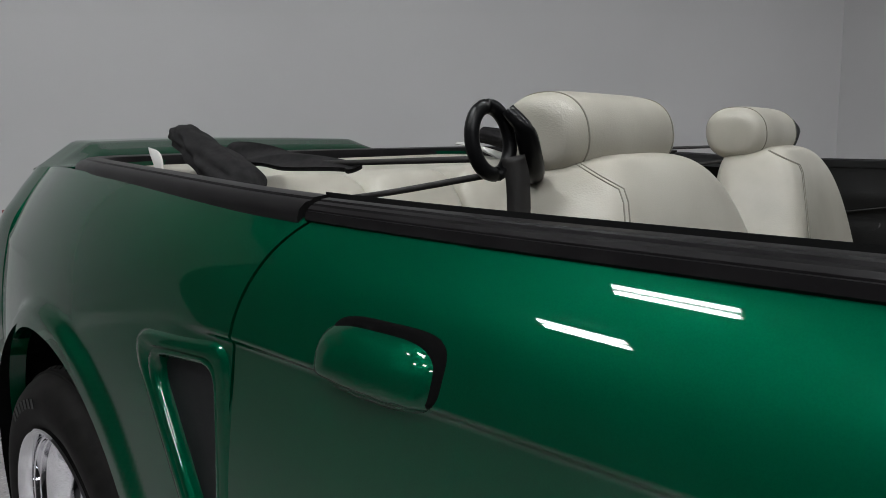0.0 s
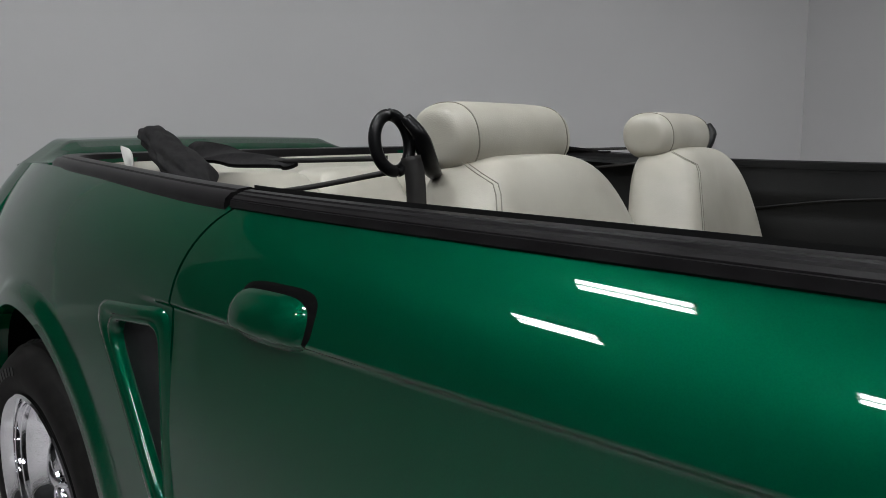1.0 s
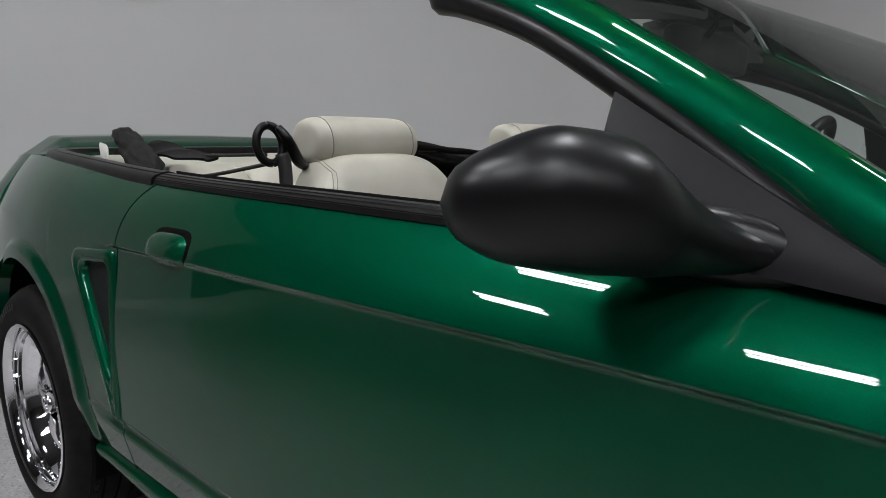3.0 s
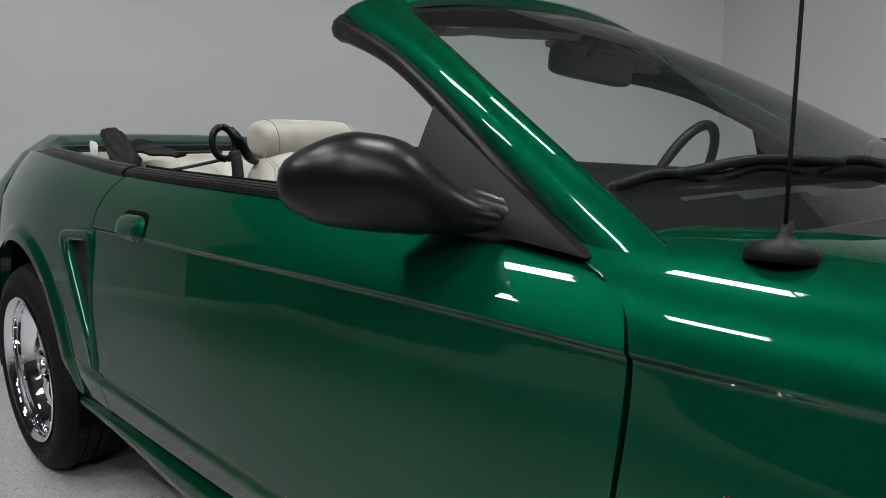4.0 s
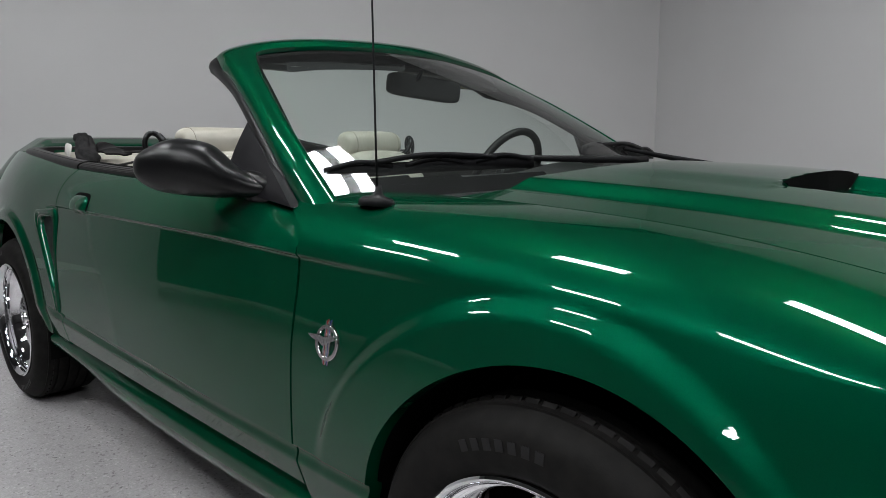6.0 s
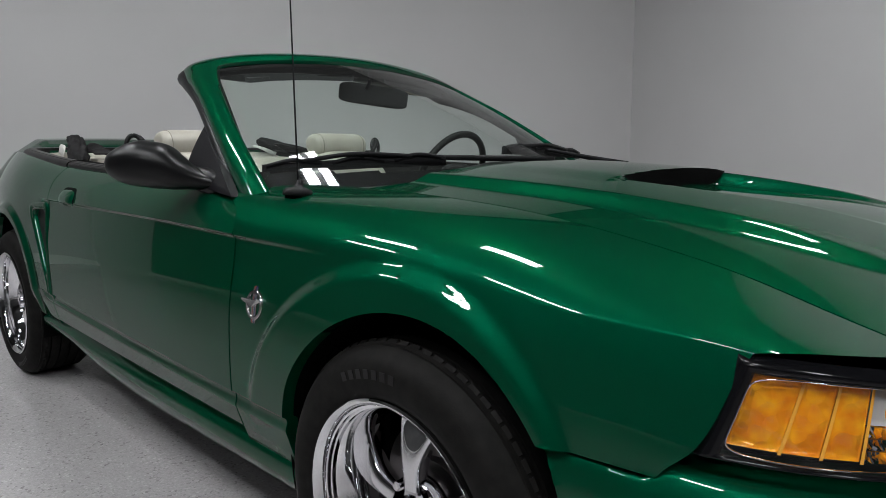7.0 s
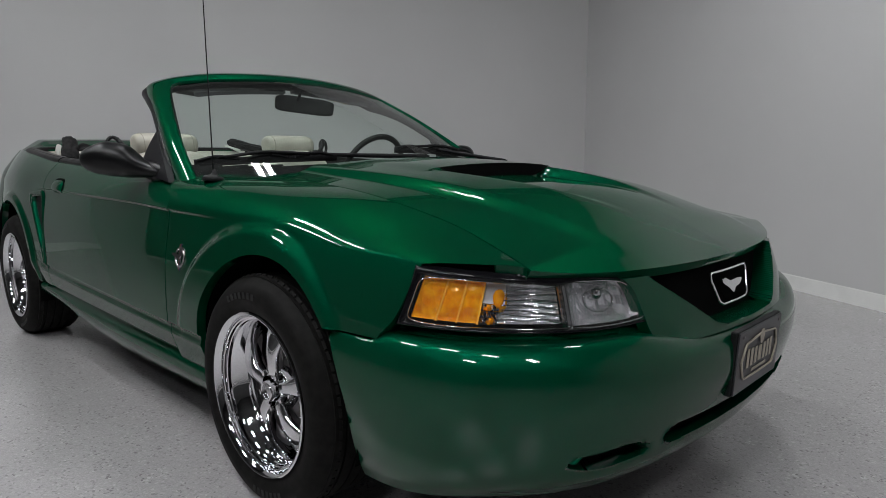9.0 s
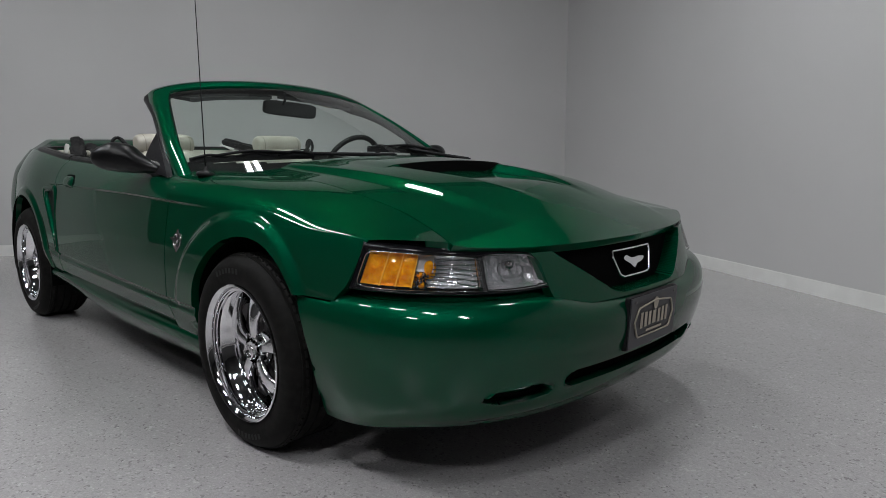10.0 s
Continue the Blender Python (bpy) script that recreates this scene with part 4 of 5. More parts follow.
sweep(bm, loop, [(-0.0074, -0.006), (-0.009, 0.002), (-0.0066, 0.0106), (0.0016, 0.0175), (0.0098, 0.0188), (0.0115, 0.0214), (0.0279, 0.0231), (0.041, 0.0192), (0.0443, 0.0054), (0.0435, -0.0198)], 120)
part("cockpit_moulding", bm, TRIM, car, "black rubber moulding round the rear cockpit", angle=40)


# ---------------------------------------------------------------- windscreen
# Inner (glass side) and outer edges of the painted frame, from the right foot over the header to the left foot.
IN_R = [(-0.545, -0.752, 0.864), (-0.785, -0.696, 1.008), (-1.00, -0.630, 1.130), (-1.165, -0.565, 1.218), (-1.205, -0.515, 1.248), (-1.192, -0.38, 1.270), (-1.167, -0.18, 1.284), (-1.157, 0.0, 1.288)]
OUT_R = [(-0.664, -0.774, 0.866), (-0.872, -0.724, 1.003), (-1.075, -0.668, 1.118), (-1.266, -0.614, 1.208), (-1.332, -0.565, 1.247), (-1.322, -0.40, 1.288), (-1.302, -0.20, 1.307), (-1.294, 0.0, 1.312)]
mirrored = lambda pts: pts + [(x, -y, z) for x, y, z in pts[-2::-1]]
INNER, OUTER = path_of(*mirrored(IN_R)), path_of(*mirrored(OUT_R))


def frame_section(i, o, tang, bulge, thick):
    """Round-shouldered section between the inner and the outer edge."""
    across = o - i
    nrm = tang.cross(across).normalized()
    if nrm.z < 0 and abs(nrm.z) > 0.05:
        nrm = -nrm
    pts = []
    for k in range(9):
        t = k / 8
        pts.append(i + across * t + nrm * bulge * (math.sin(math.pi * t) ** 0.7))
    pts += [o - nrm * thick * 0.55, o - across * 0.2 - nrm * thick, i + across * 0.2 - nrm * thick, i - nrm * thick * 0.55]
    return pts


def build_windscreen():
    ws = new("windscreen")
    ws.parent = car
    bm = bmesh.new()
    n = 120
    rings = []
    for k in range(n + 1):
        s = k / n
        tang = ((INNER(min(1, s + 0.01)) + OUTER(min(1, s + 0.01))) - (INNER(max(0, s - 0.01)) + OUTER(max(0, s - 0.01)))).normalized()
        nrm_flip = frame_section(INNER(s), OUTER(s), tang, 0.016, 0.020 if 0.2 < s < 0.8 else 0.014)
        rings.append([bm.verts.new(p) for p in nrm_flip])
    for a, b in zip(rings, rings[1:]):
        for j in range(len(a)):
            bm.faces.new((a[j], a[(j + 1) % len(a)], b[(j + 1) % len(a)], b[j]))
    bm.faces.new(rings[0])
    bm.faces.new(rings[-1])
    part("screen_frame", bm, PAINT, ws, "green painted windscreen frame", angle=50)
    # black rubber seal behind the pillars and the header
    bm = bmesh.new()

    def seal(s):
        p = OUTER(0.02 + 0.96 * s)
        q = INNER(0.02 + 0.96 * s)
        k = smoothstep(0.14, 0.26, s) * smoothstep(0.86, 0.74, s)
        return p + (q - p).normalized() * 0.016 + Vector((-0.008 - 0.016 * k, 0, -0.015 - 0.014 * k))
    tube(bm, seal, lambda s: 0.016 + 0.008 * smoothstep(0.14, 0.26, s) * smoothstep(0.86, 0.74, s), 110, 10)
    part("header_seal", bm, TRIM, ws, "black rubber seal")
    # glass, bowed forward
    base = path_of((-0.585, -0.735, 0.886), (-0.47, -0.48, 0.900), (-0.395, -0.2, 0.908), (-0.38, 0, 0.910), (-0.395, 0.2, 0.908), (-0.47, 0.48, 0.900), (-0.585, 0.735, 0.886))
    head = path_of((-1.195, -0.545, 1.232), (-1.178, -0.36, 1.262), (-1.152, -0.15, 1.276), (-1.147, 0, 1.279), (-1.152, 0.15, 1.276), (-1.178, 0.36, 1.262), (-1.195, 0.545, 1.232))

    def pillar(b):
        z = 0.884 + (1.232 - 0.884) * b
        lo, hi = 0.0, 0.27
        for _ in range(20):
            m = (lo + hi) / 2
            lo, hi = (m, hi) if INNER(m).z < z else (lo, m)
        return INNER(lo) + Vector((-0.022, -0.005, 0)) * smoothstep(0.75, 0.0, b)
    edges = [pillar(j / 60) for j in range(61)]

    def pane(a, b, drop=0.0):
        p = base(a) + (head(a) - base(a)) * b
        e = edges[min(60, int(round(b * 60)))]
        k = max(0.0, 1 - min(a, 1 - a) / 0.5) ** 1.6
        q = base(0) + (head(0) - base(0)) * b
        d = e - q
        p += Vector((d.x, d.y if a < 0.5 else -d.y, d.z)) * k
        return p + Vector((0.35, 0, 0.8)) * (0.022 * math.sin(math.pi * b) * (1 - k) - 0.004 - drop)
    bm = bmesh.new()
    sheet(bm, pane, 60, 30)
    face_to(bm, lambda co: Vector((0.4, 0, 1)))
    g = part("glass", bm, SCREEN_GLASS, ws, "green-tinted curved glass")
    g.visible_shadow = False
    # black printed border under the glass
    bm = bmesh.new()
    lim = lambda a, b: (a < 0.012 or a > 0.988 or b > 0.982 or b < 0.070 + 0.085 * abs(2 * a - 1) ** 3)
    nu, nv = 120, 60
    vs = {}
    for i in range(nu):
        for j in range(nv):
            if lim((i + 0.5) / nu, (j + 0.5) / nv):
                q = []
                for di, dj in ((0, 0), (1, 0), (1, 1), (0, 1)):
                    key = (i + di, j + dj)
                    if key not in vs:
                        vs[key] = bm.verts.new(pane(key[0] / nu, key[1] / nv, 0.004))
                    q.append(vs[key])
                bm.faces.new(q)
    part("glass_border", bm, SHADOW, ws, "black printed glass edge")
    # sun visors and the inside mirror hang from the header
    for y0, y1 in ((-0.46, -0.08), (0.10, 0.46)):
        bm = bmesh.new()

        def visor(a, b):
            y = y0 + (y1 - y0) * a
            h = head((y + 0.545) / 1.09)
            r = min(1.0, (1 - abs(2 * a - 1)) / 0.10)
            soft = math.sqrt(max(0.0, 1 - (1 - r) ** 2) * 0.5 + 0.5)
            back = 0.175 + 0.030 * math.sqrt(max(0.0, 1 - (1 - r) ** 2))
            return h + Vector((-back + back * b, 0, -0.030 - 0.026 * b * soft))
        sheet(bm, visor, 24, 10)
        flange(bm, lambda co: Vector((-0.002, 0, 0.014)))
        part("sun_visor", bm, VISOR, ws, "dark grey folded sun visor", angle=50)
        if y0 > 0:
            bm = bmesh.new()
            sheet(bm, lambda a, b: visor(0.61 + 0.28 * a, 0.15 + 0.27 * b) + Vector((0, 0, -0.0030)), 4, 4)
            flange(bm, lambda co: Vector((0, 0, 0.0015)))
            part("visor_label", bm, LABEL, ws, "tan paper label on the sun visor")
    mirror = new("inside_mirror")
    mirror.parent = car
    bm = bmesh.new()
    pillow(bm, (0.035, 0.285, 0.074), 0.35, 40, 14, (-1.190, 0.068, 1.184), e2=0.45)
    bmesh.ops.rotate(bm, verts=bm.verts, cent=(-1.190, 0.068, 1.188), matrix=Matrix.Rotation(radians(-14), 3, "Z") @ Matrix.Rotation(radians(-5), 3, "X"))
    part("mirror_case", bm, VISOR, mirror, "dark mirror case")
    bm = bmesh.new()
    tube(bm, path_of((-1.165, 0.02, 1.262), (-1.16, 0.02, 1.235), (-1.18, 0.02, 1.205)), 0.007, 8, 8)
    part("mirror_stalk", bm, BLACK, mirror)
    return base


VISOR = material("dark_grey_visor", (0.035, 0.035, 0.036), 0.6)
LABEL = material("tan_label", (0.30, 0.27, 0.15), 0.6)
SCREEN_BASE = build_windscreen()


def build_cowl():
    bm = bmesh.new()

    def fn(a, b):
        y = -0.735 + 1.47 * a
        back = SCREEN_BASE(a) + Vector((-0.02, 0, -0.004))
        front = Vector((HOOD_REAR(max(-0.66, min(0.66, y))) + 0.03, 0.93 * y, 0.0))
        front.z = 0.886 + 0.030 * (1 - (y / 0.735) ** 2) - 0.010 * (abs(y) / 0.735) ** 6
        return back + (front - back) * b
    sheet(bm, fn, 60, 10)
    flange(bm, lambda co: Vector((0, 0, -0.02)))
    part("cowl_panel", bm, COWL, car, "dark grey plastic cowl below the windscreen", angle=40)


build_cowl()


def build_wiper(foot, elbow, tip, tail):
    """Pivot at foot, arm to the middle of a blade that runs from tail to tip."""
    w = new("wiper")
    w.parent = car
    tagged(w, "black windscreen wiper with a slotted arm")
    foot, elbow, tip, tail = (Vector(p) for p in (foot, elbow, tip, tail))
    bm = bmesh.new()
    sweep(bm, path_of(foot, foot + (elbow - foot) * 0.5 + Vector((0, 0, 0.006)), elbow + Vector((0, 0, 0.014))), [(-0.014, 0), (-0.012, 0.016), (0.012, 0.016), (0.014, 0)], 12, scale=lambda s: 1.25 - 0.6 * s)
    tube(bm, path_of(foot + Vector((0, 0, -0.02)), foot + Vector((0, 0, 0.016))), 0.016, 4, 12)
    part("wiper_arm", bm, BLACK, w)
    bm = bmesh.new()
    mid = (tip + tail) / 2
    sweep(bm, path_of(tail, mid + Vector((0.001, 0, 0.003)), tip), [(-0.006, -0.014), (-0.006, 0.008), (-0.003, 0.012), (0.003, 0.012), (0.006, 0.008), (0.006, -0.014)], 24)
    part("wiper_rubber", bm, BLACK, w)
    for f in (0.16, 0.5, 0.84):
        bm = bmesh.new()
        a, b = tail + (tip - tail) * (f - 0.14), tail + (tip - tail) * (f + 0.14)
        sweep(bm, path_of(a, (a + b) / 2 + Vector((0.001, 0, 0.012)), b), [(-0.008, 0.002), (-0.007, 0.012), (0.007, 0.012), (0.008, 0.002)], 10)
        part("wiper_bridge", bm, BLACK, w)
    bm = bmesh.new()
    a, b = tail + (tip - tail) * 0.2, tail + (tip - tail) * 0.8
    sweep(bm, path_of(a + Vector((0, 0, 0.010)), (a + b) / 2 + Vector((0.002, 0, 0.022)), b + Vector((0, 0, 0.010))), [(-0.009, 0.0), (-0.008, 0.011), (0.008, 0.011), (0.009, 0.0)], 16)
    part("wiper_yoke", bm, BLACK, w)


build_wiper((-0.39, 0.10, 0.948), (-0.586, -0.48, 0.952), (-0.688, -0.700, 0.937), (-0.485, -0.26, 0.958))
build_wiper((-0.40, 0.62, 0.925), (-0.590, 0.36, 0.968), (-0.575, 0.10, 0.985), (-0.605, 0.62, 0.965))

# radio aerial on the right wing
aerial = new("aerial")
aerial.parent = car
tagged(aerial, "thin black radio aerial on a round black foot")
bm = bmesh.new()
lathe(bm, [(0.0, 0.034), (0.005, 0.033), (0.007, 0.022), (0.012, 0.015), (0.028, 0.011), (0.034, 0.004), (0.034, -0.006), (0.0, -0.006)], 32)
bmesh.ops.rotate(bm, verts=bm.verts, cent=(0, 0, 0), matrix=Matrix.Rotation(radians(90), 3, "X"))
bmesh.ops.rotate(bm, verts=bm.verts, cent=(0, 0, 0), matrix=Matrix.Rotation(radians(-8), 3, "X"))
bmesh.ops.translate(bm, verts=bm.verts, vec=(-0.478, -0.735, 0.889))
part("aerial_foot", bm, BLACK, aerial, "round black foot")
bm = bmesh.new()
tube(bm, lambda s: Vector((-0.478 - 0.045 * s, -0.735 + 0.012 * s, 0.92 + 0.78 * s)), lambda s: 0.0022 - 0.0008 * s, 6, 8)
part("aerial_rod", bm, BLACK, aerial)


# ---------------------------------------------------------------- cockpit
def build_cockpit():
    tub = new("cockpit")
    tub.parent = car
    bm = bmesh.new()
    block(bm, (-2.35, -0.72, 0.24), (-0.45, 0.72, 0.29), 0.01)
    part("cabin_floor", bm, VINYL, tub, "black cabin carpet", False)
    for s in (-1, 1):
        bm = bmesh.new()

        def card(a, b):
            x = -0.66 - 1.32 * a
            z = 0.28 + 0.645 * b
            swell = 0.025 * smoothstep(0.25, 0.45, b) * smoothstep(0.95, 0.7, b) + 0.018 * smoothstep(0.80, 0.86, b)
            return Vector((x, s * (0.715 - swell), z + (SIDE_Z[6](x) - 0.908) * b))
        sheet(bm, card, 40, 26)
        part("door_card", bm, VINYL, tub, "black vinyl inner door card")
        bm = bmesh.new()
        sheet(bm, lambda a, b: (lambda x: Vector((x, s * (0.752 - 0.058 * b), SIDE_Z[6](x) + 0.004 - 0.004 * b)))(-0.70 - 1.21 * a), 30, 4)
        part("door_cap", bm, VINYL, tub, "black vinyl cap along the door top")
        bm = bmesh.new()
        tube(bm, path_of((-1.75, s * 0.692, 0.80), (-1.5, s * 0.688, 0.835), (-1.2, s * 0.686, 0.852), (-0.9, s * 0.686, 0.856)), 0.003, 30, 6)
        part("door_card_seam", bm, LETTER, tub, "grey seam on the door card")
        bm = bmesh.new()

        def quarter(a, b):
            x = -1.96 - 0.72 * a
            return Vector((x, s * (0.715 - 0.10 * a * a - 0.03 * math.sin(math.pi * b)), 0.28 + 0.655 * b + 0.035 * a))
        sheet(bm, quarter, 20, 14)
        part("rear_side_card", bm, VINYL, tub, "black padded rear side panel")
        # inner cap under the moulding
        bm = bmesh.new()
        sheet(bm, lambda a, b: Vector((-1.90 - 0.70 * a, s * (0.745 - 0.02 * a - 0.09 * b), 0.916 + 0.054 * a - 0.006 * b)), 16, 4)
        part("rear_side_cap", bm, VINYL, tub, "black cap over the rear side panel")
    # dashboard
    bm = bmesh.new()
    dz = curve_of((0, 0.865), (0.2, 0.905), (0.45, 0.915), (0.7, 0.895), (0.85, 0.82), (1, 0.62))
    sheet(bm, lambda a, b: Vector((-0.60 - 0.44 * b + 0.17 * (1 - (2 * a - 1) ** 2) * (1 - b), -0.70 + 1.40 * a, dz(b) + 0.028 * math.exp(-(((a - 0.76) / 0.14) ** 2)) * smoothstep(0.1, 0.6, b))), 40, 24)
    part("dashboard", bm, VINYL, tub, "black dashboard with an instrument hood")
    bm = bmesh.new()
    block(bm, (-2.0, -0.11, 0.28), (-0.9, 0.11, 0.52), 0.03)
    part("centre_console", bm, VINYL, tub, "black centre console", False)
    # rear bulkhead and shelf under the folded roof
    bm = bmesh.new()
    sheet(bm, lambda a, b: Vector((-2.58 - 0.36 * b, -0.66 + 1.32 * a, 0.915 + 0.035 * b)), 20, 6)
    sheet(bm, lambda a, b: Vector((-2.94, -0.66 + 1.32 * a, 0.62 + 0.34 * b)), 20, 4)
    part("roof_well", bm, VINYL, tub, "black roof well behind the rear seat", False)
    bm = bmesh.new()
    sheet(bm, lambda a, b: Vector((-2.62 - 0.27 * b, -0.60 + 1.20 * a, 0.930 + 0.038 * b + 0.012 * math.sin(9 * a) * math.sin(math.pi * b))), 40, 8)
    part("roof_liner", bm, LEATHER, tub, "cream folded roof liner")


build_cockpit()


def front_seat(y, name="front_seat"):
    seat = new(name)
    seat.parent = car
    tagged(seat, "cream leather bucket seat with a padded headrest")
    # backrest, leaning back
    lean = radians(14)

    def tilt(p):
        q = p.copy()
        k = (p.z + 0.33) / 0.66
        q.x += 0.030 * (abs(p.y) / 0.25) ** 2.5 * (0.9 if p.x > 0 else 0.2)      # side bolsters come forward
        q.y *= 1.0 - 0.24 * smoothstep(0.55, 1.0, k)
        q.x -= math.tan(lean) * (p.z + 0.33)
        return q
    bm = bmesh.new()
    pillow(bm, (0.19, 0.54, 0.68), 0.46, 64, 40, (-1.655, y, 0.636), tilt, 0.5)
    part("backrest", bm, LEATHER, seat)
    bm = bmesh.new()
    pillow(bm, (0.55, 0.52, 0.18), 0.4, 40, 20, (-1.36, y, 0.40), None, 0.4)
    part("seat_cushion", bm, LEATHER, seat)
    # piping down the bolster
    for off in (0.0, 0.011):
        bm = bmesh.new()

        def line(t):
            z = 0.974 - 0.46 * t
            yy = 0.172 + off + 0.055 * smoothstep(-0.1, 0.7, t)
            x = -1.655 + 0.0955 - math.tan(lean) * (z - 0.306) + 0.010
            top = smoothstep(0.10, 0.0, t)
            return Vector((x - 0.055 * top * top, y - yy, z - 0.002 - 0.004 * top))
        tube(bm, line, 0.0009, 30, 5)
        part("seam", bm, STITCH, seat, "stitched seam")
    bm = bmesh.new()
    head_c = Vector((-1.856, y, 1.004))

    def round_front(p):
        q = p.copy()
        q.x -= 0.012 * (p.z / 0.05) * 0.6
        return q
    pillow(bm, (0.130, 0.112, 0.306), 0.36, 56, 44, (0, 0, 0), None, 0.86)
    for v in bm.verts:
        v.co = head_c + round_front(Vector((v.co.x, v.co.z, -v.co.y)))
    part("headrest", bm, LEATHER, seat)
    for s in (-1, 1):
        bm = bmesh.new()
        cut = 0.120
        fill = math.sqrt(1 - (cut / 0.153) ** (2 / 0.36)) ** 0.36 * 1.004

        def seam(t):
            c, d = math.cos(2 * math.pi * t), math.sin(2 * math.pi * t)
            return head_c + round_front(Vector((0.065 * fill * math.copysign(abs(c) ** 0.86, c), s * cut, 0.056 * fill * math.copysign(abs(d) ** 0.86, d))))
        tube(bm, seam, 0.0013, 96, 5, 1.0, Vector((0, 1, 0)), False)
        part("headrest_seam", bm, STITCH, seat, "stitched seam")
        bm = bmesh.new()
        tube(bm, lambda t: Vector((-1.845, y + s * 0.055, 0.93 + 0.06 * t)), 0.006, 2, 10)
        part("headrest_post", bm, CHROME, seat)
    # belt guide loop on the outer shoulder
    o = 1 if y > 0 else -1
    bm = bmesh.new()
    c = Vector((-1.850, y + o * 0.243, 0.996))

    def hoop(t):
        a = 2 * math.pi * t
        return c + Vector((0.006 * math.cos(a) - 0.006 * math.sin(a), -o * 0.027 * math.cos(a), 0.039 * math.sin(a) + 0.001))
    tube(bm, hoop, 0.0090, 40, 10, 1.0, Vector((0.3, 1, 0.1)), False)
    tube(bm, path_of(c + Vector((0.014, -o * 0.012, 0.036)), c + Vector((0.030, -o * 0.026, 0.008)), c + Vector((0.022, -o * 0.055, -0.034)), c + Vector((-0.010, -o * 0.10, -0.050))), lambda t: 0.010 + 0.004 * math.sin(math.pi * t), 16, 10, 0.8)
    part("belt_guide", bm, MIRROR_PLASTIC, seat, "satin black belt guide loop")
    bm = bmesh.new()
    web = [(-0.014, -0.0012), (-0.014, 0.0012), (0.014, 0.0012), (0.014, -0.0012)]
    sweep(bm, path_of(c + Vector((0.020, -o * 0.016, -0.018)), c + Vector((0.026, -o * 0.020, -0.06)), c + Vector((0.030, -o * 0.020, -0.20)), c + Vector((0.035, -o * 0.020, -0.42))), web, 16, Vector((1, 0.9 * o, 0.05)))
    part("seat_belt", bm, BELT, seat, "black shoulder belt")
    for dz, end in ((0.0, Vector((-2.60, o * 0.50, 0.975))), (-0.02, Vector((-2.18, o * 0.62, 0.915)))):
        bm = bmesh.new()
        a = c + Vector((-0.012, 0, -0.02 + dz))
        sweep(bm, path_of(a, (a + end) / 2 + Vector((0, 0, -0.004)), end), [(-0.002, -0.004), (-0.002, 0.004), (0.002, 0.004), (0.002, -0.004)], 14)
        part("belt_strap", bm, BELT, seat, "black belt strap running to the rear")
    return seat


front_seat(-0.314)
front_seat(0.397)


def rear_seat():
    seat = new("rear_seat")
    seat.parent = car
    tagged(seat, "cream leather rear bench seat")
    for y0, y1 in ((-0.54, -0.27), (-0.27, -0.01), (0.01, 0.27), (0.27, 0.54)):
        bm = bmesh.new()

        def lean(p):
            q = p.copy()
            q.x -= math.tan(radians(24)) * (p.z + 0.25)
            return q
        pillow(bm, (0.16, y1 - y0 + 0.012, 0.50), 0.35, 36, 24, (-2.26, (y0 + y1) / 2, 0.695), lean, 0.3)
        part("backrest_pad", bm, LEATHER, seat)
    bm = bmesh.new()
    pillow(bm, (0.45, 1.08, 0.18), 0.35, 40, 18, (-2.10, 0, 0.44))
    part("seat_cushion", bm, LEATHER, seat)


rear_seat()


